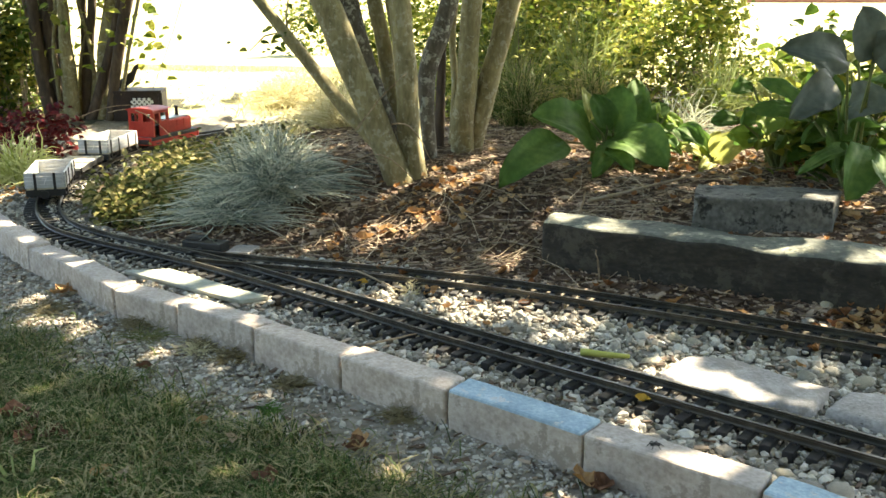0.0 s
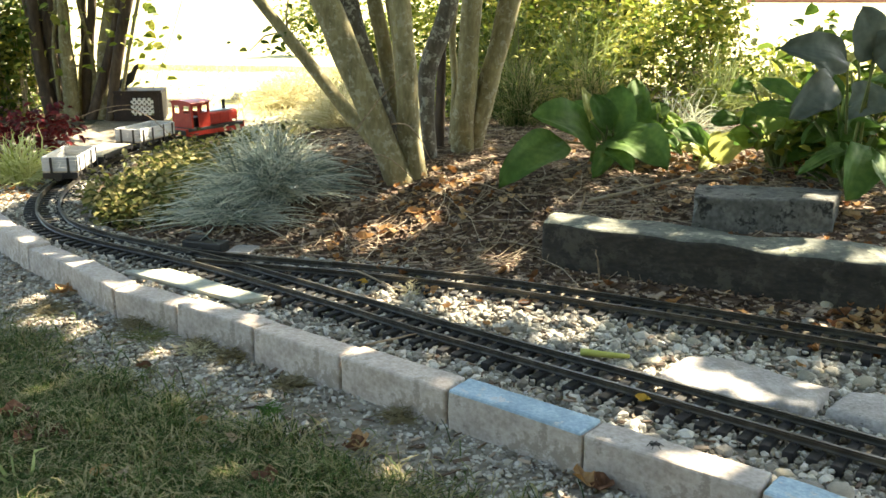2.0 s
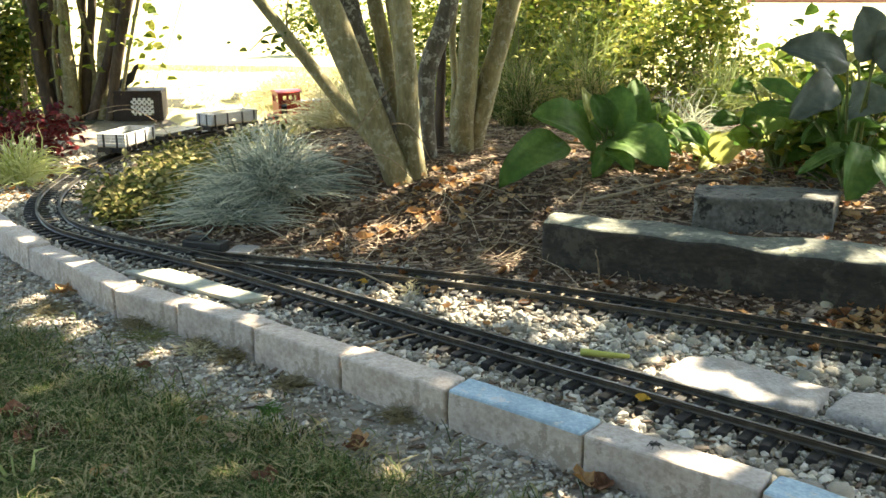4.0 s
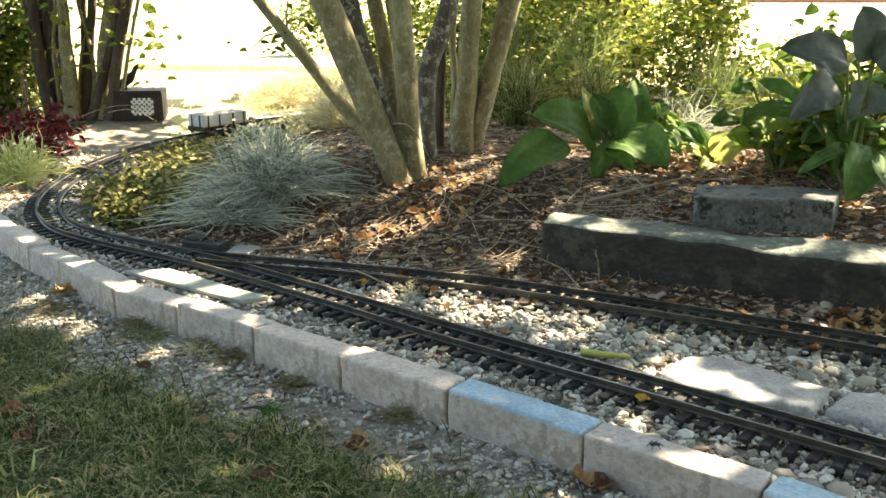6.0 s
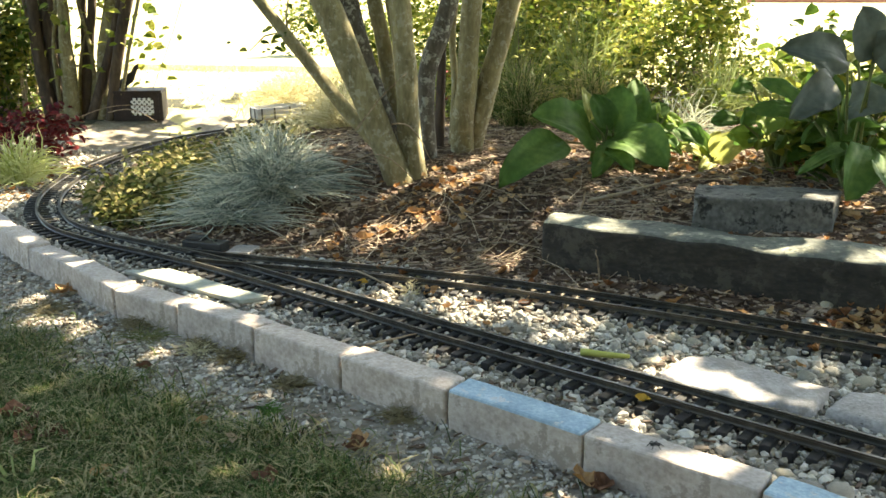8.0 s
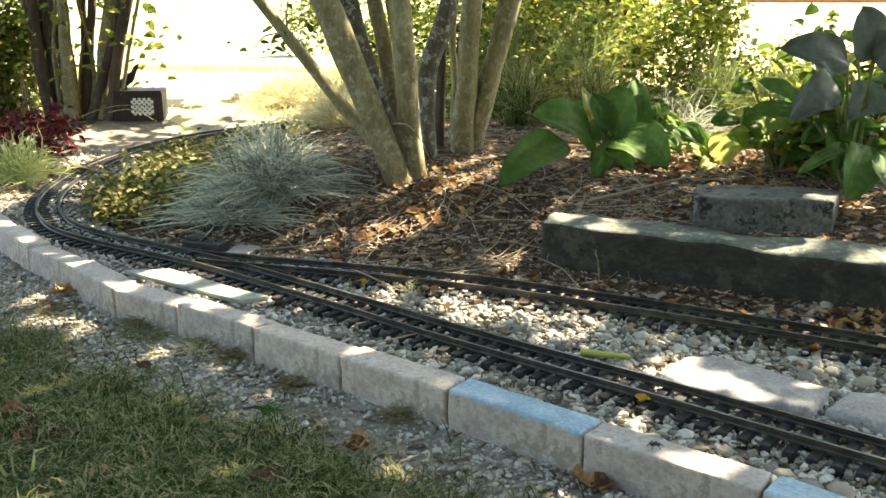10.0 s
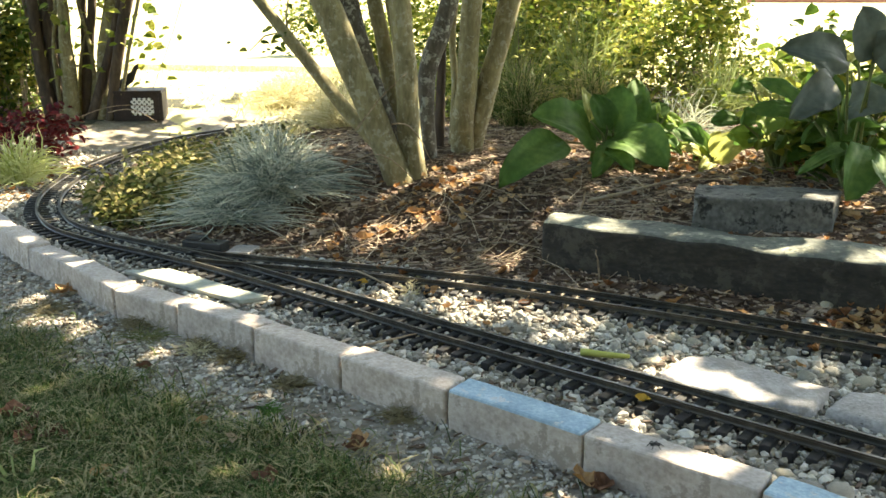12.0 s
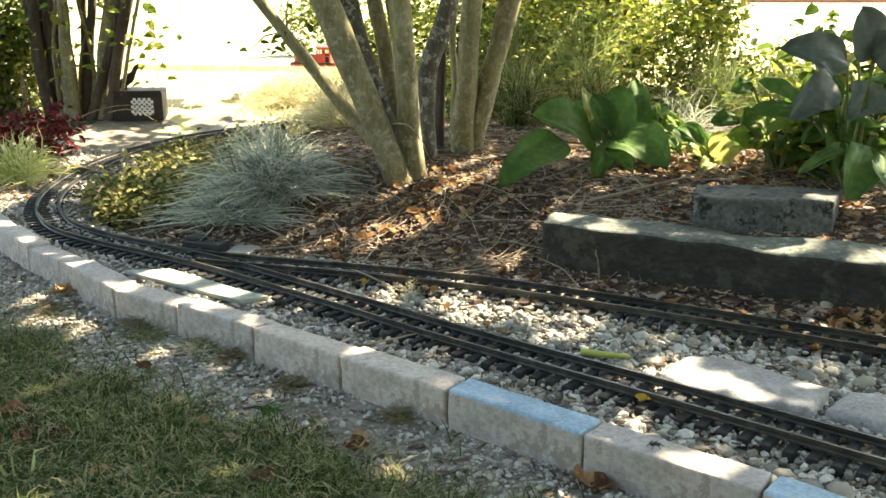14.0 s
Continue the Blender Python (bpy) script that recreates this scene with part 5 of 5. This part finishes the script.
def curled_leaf(s, p, d, up, size, curl):
    """A dry leaf, curled along its length, with a lobed outline."""
    side = d.cross(up).normalized()
    nrm = side.cross(d).normalized()
    k = len(s.v)
    n = 6
    for i in range(n + 1):
        u = i / n
        w = size * 0.30 * math.sin(math.pi * u ** 0.8) * (1 + 0.12 * math.cos(u * 15)) + 0.0005
        m = p + d * size * (u - 0.5) + nrm * size * curl * (u - 0.5) ** 2 * 2
        for c in (-1, 0, 1):
            crumple = Vector((noise.noise((u * 5, c * 3, size * 900)), noise.noise((u * 5, c * 3, size * 700 + 4)), noise.noise((u * 6, c * 4, size * 800 + 8)))) * size * 0.16
            s.v.append(tuple(m + side * w * c * (1 + 0.3 * noise.noise((u * 9, c, size * 500))) + nrm * abs(c) * w * (0.5 + curl) + crumple))
    for i in range(n):
        for j in range(2):
            q = k + i * 3 + j
            s.f.append((q, q + 1, q + 4, q + 3))
            s.m.append(0)


def build_leaves():
    rng = random.Random(31)
    s = Shape()
    spots = [(0.55, 1.9, 0.22, 110), (0.7, 1.75, 0.2, 60), (-0.02, 1.78, 0.09, 45), (0.02, 1.86, 0.12, 40), (-0.1, 1.62, 0.12, 34), (0.5, 1.28, 0.12, 14), (0.3, 1.9, 0.3, 60), (-1.05, 2.3, 0.1, 60), (-1.0, 2.05, 0.08, 40), (-0.95, 2.45, 0.05, 14), (0.60, 1.235, 0.05, 46), (0.2, 1.35, 0.25, 22), (0.7, 1.45, 0.1, 20)]
    for cx, cy, r, n in spots:
        for _ in range(n):
            x, y = rng.gauss(cx, r * 0.6), rng.gauss(cy, r * 0.6)
            d = rand_dir(rng, 0.25)
            z = float(ground_z(x, y)) + 0.008
            curled_leaf(s, Vector((x, y, z)), d, Vector((rng.gauss(0, 0.4), rng.gauss(0, 0.4), 1)), rng.uniform(0.010, 0.025), rng.uniform(-0.2, 0.9))
    stuff("leaf_litter", np.array(s.v), np.array(s.f), DEAD_LEAF, "scattered dry orange and brown autumn leaves", "fallen leaves")
    # single larger leaves that stand out
    single = [(-0.14, 1.655, 0.055, 0), (0.138, 0.838, 0.05, 0), (0.15, 0.826, 0.045, 1), (0.225, 0.985, 0.03, 3), (0.30, 0.775, 0.04, 3), (-0.13, 1.44, 0.04, 3), (-0.57, 1.5, 0.04, 3), (-0.02, 1.40, 0.045, 0), (0.08, 1.22, 0.04, 2), (-0.2, 1.62, 0.05, 0), (-0.05, 1.73, 0.055, 0)]
    single += [(-0.455, 0.969, 0.060, 1), (-0.487, 0.991, 0.060, 1), (-0.419, 0.941, 0.055, 1), (-0.453, 0.935, 0.050, 1), (-0.383, 1.133, 0.030, 1), (-0.317, 0.845, 0.050, 2), (-0.342, 0.860, 0.040, 0), (-0.175, 0.843, 0.045, 1), (-0.222, 0.921, 0.035, 2), (-0.268, 0.976, 0.030, 0), (-0.593, 1.453, 0.050, 0), (-0.610, 1.438, 0.050, 0), (-0.578, 1.446, 0.055, 0), (-0.087, 0.921, 0.050, 0), (-0.094, 0.909, 0.045, 1)]
    tones = ("curled orange-brown dry leaf on the ground", "dark rusty fallen leaf on the ground", "pale brown dry leaf on the ground", "yellow fallen leaf on the gravel")
    for i, (x, y, size, k) in enumerate(single):
        q = Shape()
        d = Vector((math.cos(i * 1.9), math.sin(i * 1.9), 0.1))
        curled_leaf(q, Vector((0, 0, 0)), d, Vector((0.3 * math.sin(i), -0.3, 1)), size * 0.66, 0.5 if y > lawn_edge(x) else 0.22)
        zmin = min(p[2] for p in q.v)
        whole("fallen_leaf", q, [(DEAD_LEAF, RUST_LEAF, PALE_LEAF, YELLOW_LEAF)[k]], tones[k], "fallen leaf", "single fallen leaves", at=pose(x, y, float(ground_z(x, y)) + (0.004 if float(signed(x, y, MAIN[::6])[0]) > 0.05 else 0.012) - zmin * 0.5 + (0.006 if y < lawn_edge(x) else 0.0)))


RUST_LEAF = surf("rusty_leaf", [(0.06, 0.028, 0.016), (0.13, 0.062, 0.034), (0.25, 0.135, 0.08)], 40, 0.8, 0.2, 4, glow_through=0.2)
PALE_LEAF = surf("pale_dry_leaf", [(0.17, 0.12, 0.075), (0.3, 0.22, 0.145), (0.44, 0.35, 0.25)], 40, 0.8, 0.2, 4, glow_through=0.2)
YELLOW_LEAF = surf("yellow_leaf", [(0.5, 0.26, 0.04), (0.62, 0.38, 0.06), (0.68, 0.5, 0.12)], 40, 0.7, 0.2, 4, glow_through=0.3)


def build_lawn():
    rng = random.Random(41)
    s = Shape()
    n = 0
    while n < 62000:
        x, y = rng.uniform(-0.85, 0.2), rng.uniform(0.58, 1.42)
        e = lawn_edge(x) + 0.07 * noise.noise((x * 7, y * 7, 0)) + 0.03 * noise.noise((x * 21, y * 21, 0))
        if y > e + rng.expovariate(40):
            if rng.random() > 0.004:
                continue
        if y > e and float(signed(x, y, CURB)[0]) < 0.02:
            continue
        n += 1
        a = rng.uniform(0, 6.283)
        d = Vector((math.cos(a), math.sin(a), 0))
        h = rng.uniform(0.003, 0.02) * (1.3 if noise.noise((x * 11, y * 11, 6)) > 0.12 else 0.8)
        ln = rng.uniform(0.012, 0.048)
        p = Vector((x, y, -0.03 if y < 0.9 else -0.022))
        p.z = -0.018 - 0.012 * min(1, max(0, (lawn_edge(x) + 0.15 - y)) * 1.6)
        pts = [p, p + d * ln * 0.4 + Vector((0, 0, h * 0.85)), p + d * ln * 0.8 + Vector((0, 0, h)), p + d * ln * 1.1 + Vector((0, 0, h * 0.65))]
        w = rng.uniform(0.0007, 0.0019)
        ribbon(s, pts, [w, w, w * 0.7, w * 0.15], Vector((0, 0, 1)))
    stuff("lawn_grass", np.array(s.v), np.array(s.f), BLADE, "short matted shady green lawn grass", "grass")
    # dry meadow grass at the edge of the sunny lawn
    s = Shape()
    for _ in range(7000):
        y = rng.uniform(3.35, 5.0)
        x = rng.uniform(-2.2, 0.6) * y / 4
        if float(signed(x, y, MAIN[::8])[0]) < 0.06:
            continue
        a = rng.uniform(0, 6.283)
        d = Vector((math.cos(a), math.sin(a), 0))
        h, ln = rng.uniform(0.015, 0.05), rng.uniform(0.01, 0.05)
        p = Vector((x, y, float(base_z(y)) - 0.003))
        ribbon(s, [p, p + d * ln * 0.4 + Vector((0, 0, h * 0.7)), p + d * ln + Vector((0, 0, h))], [0.004, 0.003, 0.0005], Vector((0, 1, 0)))
    for _ in range(5000):
        x = rng.uniform(-1.7, 0.1)
        y = 4.82 - 0.16 * (x + 0.4) + rng.uniform(-0.05, 0.03) - 0.5 * max(0, x + 0.35)
        if float(signed(x, y, MAIN[::8])[0]) < 0.05:
            continue
        p = Vector((x, y, float(base_z(y)) - 0.003))
        e = Vector((rng.gauss(0, 0.012), rng.gauss(0, 0.012), rng.uniform(0.022, 0.042)))
        ribbon(s, [p, p + e * 0.6, p + e], [0.006, 0.005, 0.0008], Vector((0, 1, 0)))
    stuff("meadow_grass", np.array(s.v), np.array(s.f), STRAW, "dry pale sunlit grass round the far track", "grass")
    tussock("grass_weed", "tuft of broad pale green grass in the lawn", -0.425, 0.85, 0.05, 0.045, 7, GREEN_BLADE, 61, width=0.0045, category="weed")
    tussock("grass_weed", "small green grass tuft in the gritty soil", -0.20, 1.0, 0.018, 0.03, 26, HOSTA, 62, width=0.002, category="weed")
    tussock("grass_weed", "dry grass tuft against an edging block", -0.33, 1.19, 0.02, 0.04, 60, STRAW, 63, width=0.0012, category="weed")
    tussock("grass_weed", "dry grass tuft against an edging block", -0.41, 1.24, 0.02, 0.05, 70, BLADE, 64, width=0.0012, category="weed")
    for i, (x, y, r) in enumerate(((-0.44, 1.29, 0.045), (-0.325, 1.215, 0.045), (-0.19, 1.075, 0.035), (-0.28, 1.165, 0.04), (-0.60, 1.36, 0.05), (-0.05, 0.985, 0.03))):
        tussock("grass_weed", "matted dry brown grass against the edging blocks", x, y, 0.02, r, 130, DRY_BLADE, 80 + i, width=0.0014, category="weed")
    tussock("grass_weed", "dry straw tuft in the gravel", -0.05, 1.40, 0.03, 0.03, 30, STRAW, 65, width=0.0012, category="weed")


build_gravel()
build_mulch()
build_leaves()
build_lawn()


# ---- garden things ----
def build_crate():
    ob = thing("plastic_crate", "dark brown crate with a pale lattice panel in its side", "crate", pose(-1.028, 3.25, float(ground_z(-1.018, 3.25)) - 0.004, 0, 0, 8))
    w, d, h, t = 0.074, 0.06, 0.092, 0.006
    for e in (-1, 1):
        s = Shape()
        s.box(e * w - t, e * w + t, -d, d, 0, h, bevel=0.002)
        part("side_wall", s, CRATE, ob)
    s = Shape()
    s.box(-w + t, w - t, d - t, d, 0, h)
    part("back_wall", s, CRATE, ob)
    f = Shape()
    f.box(-w + t, w - t, -d, -d + t, 0, 0.018)
    f.box(-w + t, w - t, -d, -d + t, h - 0.016, h)
    f.box(-w + t, -0.022, -d, -d + t, 0.018, h - 0.016)
    f.box(0.05, w - t, -d, -d + t, 0.018, h - 0.016)
    part("front_frame", f, CRATE, ob)
    s = Shape()
    s.box(-w - 0.004, w + 0.004, -d - 0.004, d + 0.004, h, h + 0.008, bevel=0.002)
    part("lid", s, CRATE, ob)
    for k in range(-5, 6):
        for e in (-1, 1):
            lo, hi = max(-0.022, 0.013 + k * 0.016 - 0.028), min(0.05, 0.013 + k * 0.016 + 0.028)
            if hi - lo < 0.006:
                continue
            za = 0.047 + e * (lo - 0.013 - k * 0.016)
            zb = 0.047 + e * (hi - 0.013 - k * 0.016)
            s = Shape()
            s.cyl((lo, -d + 0.001 + 0.002 * e, za), (hi, -d + 0.001 + 0.002 * e, zb), 0.0032, n=6)
            part("lattice_strip", s, WHITE, ob, "white lattice strip")
    return ob


def build_ornament():
    """A dark long-necked bird figure that stands on the crate."""
    s = Shape()
    s.tube([(-0.055, 0, 0.006), (-0.03, 0, 0.016), (0.0, 0, 0.036), (0.017, 0, 0.058), (0.024, 0, 0.072), (0.034, 0, 0.078), (0.054, 0, 0.075)], [0.004, 0.015, 0.016, 0.009, 0.008, 0.0095, 0.003], 12, rough=0.1)
    s.tube([(-0.022, 0, 0.0), (-0.022, 0, 0.02)], [0.012, 0.01], 10)
    whole("bird_figure", s, [BLACK], "dark long-necked garden bird figure on the crate", "garden figure", at=pose(-1.06, 3.25, float(ground_z(-1.018, 3.25)) + 0.095), smooth=True)


def build_stick(name, label, a, b, r, mat, sag=0.0):
    s = Shape()
    p, q = Vector(a), Vector(b)
    s.tube([p.lerp(q, t) + Vector((0, 0, -sag * math.sin(t * 3.14))) + Vector((noise.noise((t * 5, r * 900, 1)), noise.noise((t * 5, r * 900, 4)), 0)) * 0.004 for t in np.linspace(0, 1, 8)], [r * (1 - 0.5 * t) for t in np.linspace(0, 1, 8)], 7, rough=0.2)
    return whole(name, s, [mat], label, "stick", smooth=True)


def build_small():
    g = lambda x, y, h=0.004: (x, y, float(ground_z(x, y)) + h)
    build_stick("dry_stick", "long thin dry stick lying on the mulch", g(0.26, 1.66, 0.012), g(0.52, 1.79, 0.02), 0.0035, TWIG)
    build_stick("dry_stick", "short pale broken stalk standing in the mulch", g(0.235, 1.60, -0.004), (0.248, 1.61, 0.118), 0.0028, PALE_LEAF)
    build_stick("dry_stick", "pale bent twig leaning on the timber", g(0.25, 1.455, 0.0), (0.243, 1.457, 0.055), 0.002, PALE_LEAF)
    build_stick("dry_stick", "pale dry twig lying beside the rail", (-0.10, 1.145, 0.014), (-0.035, 1.175, 0.018), 0.002, PALE_LEAF)
    build_stick("dry_stick", "brown twig lying in the gravel", (-0.14, 1.46, 0.020), (-0.07, 1.39, 0.010), 0.0018, TWIG)
    build_stick("green_stem", "thick yellow-green plant stem lying on gravel", (0.175, 1.13, 0.010), (0.235, 1.115, 0.010), 0.0052, YELLOW_GREEN)
    build_stick("dry_stick", "dark stick lying on the gritty soil", (-0.30, 1.03, -0.016), (-0.22, 1.06, -0.014), 0.003, TWIG)
    # pale arching stems over the red plants and before the shrub
    for a, b, sag in (((-1.13, 2.9, 0.07), (-0.84, 2.75, 0.13), -0.02), ((-1.0, 2.85, 0.10), (-0.72, 2.55, 0.06), -0.04), ((-0.1, 1.86, 0.2), (-0.02, 1.85, 0.12), -0.03), ((-0.2, 1.85, 0.11), (-0.06, 1.82, 0.10), -0.04), ((-0.17, 1.84, 0.19), (-0.07, 1.84, 0.30), -0.01), ((-0.16, 1.80, 0.05), (-0.09, 1.72, 0.035), -0.03)):
        build_stick("dry_grass_stalk", "thin pale arching dry grass stalk", a, b, 0.0016, PALE_LEAF, sag)
    # a dark spidery scrap of dead plant on an edging block
    s = Shape()
    for i in range(6):
        a = i * 1.05
        s.tube([(0, 0, 0.003), (0.006 * math.cos(a), 0.006 * math.sin(a), 0.006), (0.012 * math.cos(a), 0.012 * math.sin(a), 0.001)], [0.001, 0.0008, 0.0004], 5)
    s.tube([(-0.006, 0, 0.003), (0, 0, 0.005), (0.007, 0, 0.003)], [0.0016, 0.0026, 0.0014], 7)
    whole("dead_flower_scrap", s, [TIE], "black spidery scrap of dead plant on concrete", "plant scrap", at=pose(0.203, 0.829, 0.031) @ Matrix.Scale(0.7, 4))


build_crate()
build_ornament()
build_small()


# ---- far side of the garden, and an added hedge behind the camera ----
def build_far():
    s = Shape()
    s.box(-6, 12, -0.15, 0.15, 0, 1.1, bevel=0.02)
    whole("brick_wall", s, [BRICKRED], "low red-brown brick wall beyond the lawn", "wall", kind="structure", at=pose(16, 32, 0.05, 0, 0, -4))
    # unseen hedge added behind the camera to keep sky light off upright fronts
    hedge = Shape()
    rng = random.Random(3)
    for _ in range(9000):
        x = rng.uniform(-7, 7)
        p = Vector((x, -2.6 + rng.gauss(0, 0.25), rng.uniform(0, 2.6)))
        leaf_into(hedge, p, rand_dir(rng, 0.6), rand_dir(rng, 1.0), rng.uniform(0.12, 0.22), width=0.8)
    ob = thing("hedge", "unseen hedge behind the camera, added to block sky light", "hedge")
    tagged(part("foliage", hedge, LEAF, ob), kind="stuff")
    core = Shape()
    core.box(-7, 7, -2.9, -2.5, -0.05, 2.4, bevel=0.1)
    part("sky_block_core", core, DARK_BARK, ob)


build_far()


# ---- what moves ----
def motions():
    """The train runs on round the loop; each wheelset turns with it."""
    # seconds, and the way of the locomotive's middle along the line
    TIMES = np.array([-1.0, 0.0, 0.8, 1.5, 2.2, 3.0, 4.2, 5.3, 5.7, 6.1, 6.5, 7.0, 7.5, 8.2, 9.3, 10.5, 11.6, 12.7, 13.6, 14.0, 15.0])
    WAYS = 0.03 + np.array([3.25, 3.33, 3.40, 3.47, 3.555, 3.655, 3.95, 4.24, 4.285, 4.34, 4.382, 4.44, 4.51, 4.58, 4.95, 5.42, 5.86, 6.22, 6.36, 6.41, 6.53])
    slopes = np.gradient(WAYS, TIMES)

    def way(t):
        t = float(t)
        i = int(np.clip(np.searchsorted(TIMES, t, side="right") - 1, 0, len(TIMES) - 2))
        h = TIMES[i + 1] - TIMES[i]
        u = (t - TIMES[i]) / h
        return float((2 * u**3 - 3 * u**2 + 1) * WAYS[i] + (u**3 - 2 * u**2 + u) * h * slopes[i] + (3 * u**2 - 2 * u**3) * WAYS[i + 1] + (u**3 - u**2) * h * slopes[i + 1])

    steps = [k * 0.1 for k in range(141)]
    for ob, wheels, back, base in LINE_UP:
        walk(ob, [(t, train_pose(way(t) - back, base)) for t in steps[::2]])
        for w in wheels:
            x = w.matrix_basis.translation.x
            walk(w, [(t, pose(x, 0, 0.0325) @ Matrix.Rotation((way(t) - way(0)) / 0.0145, 4, "Y")) for t in steps])


motions()
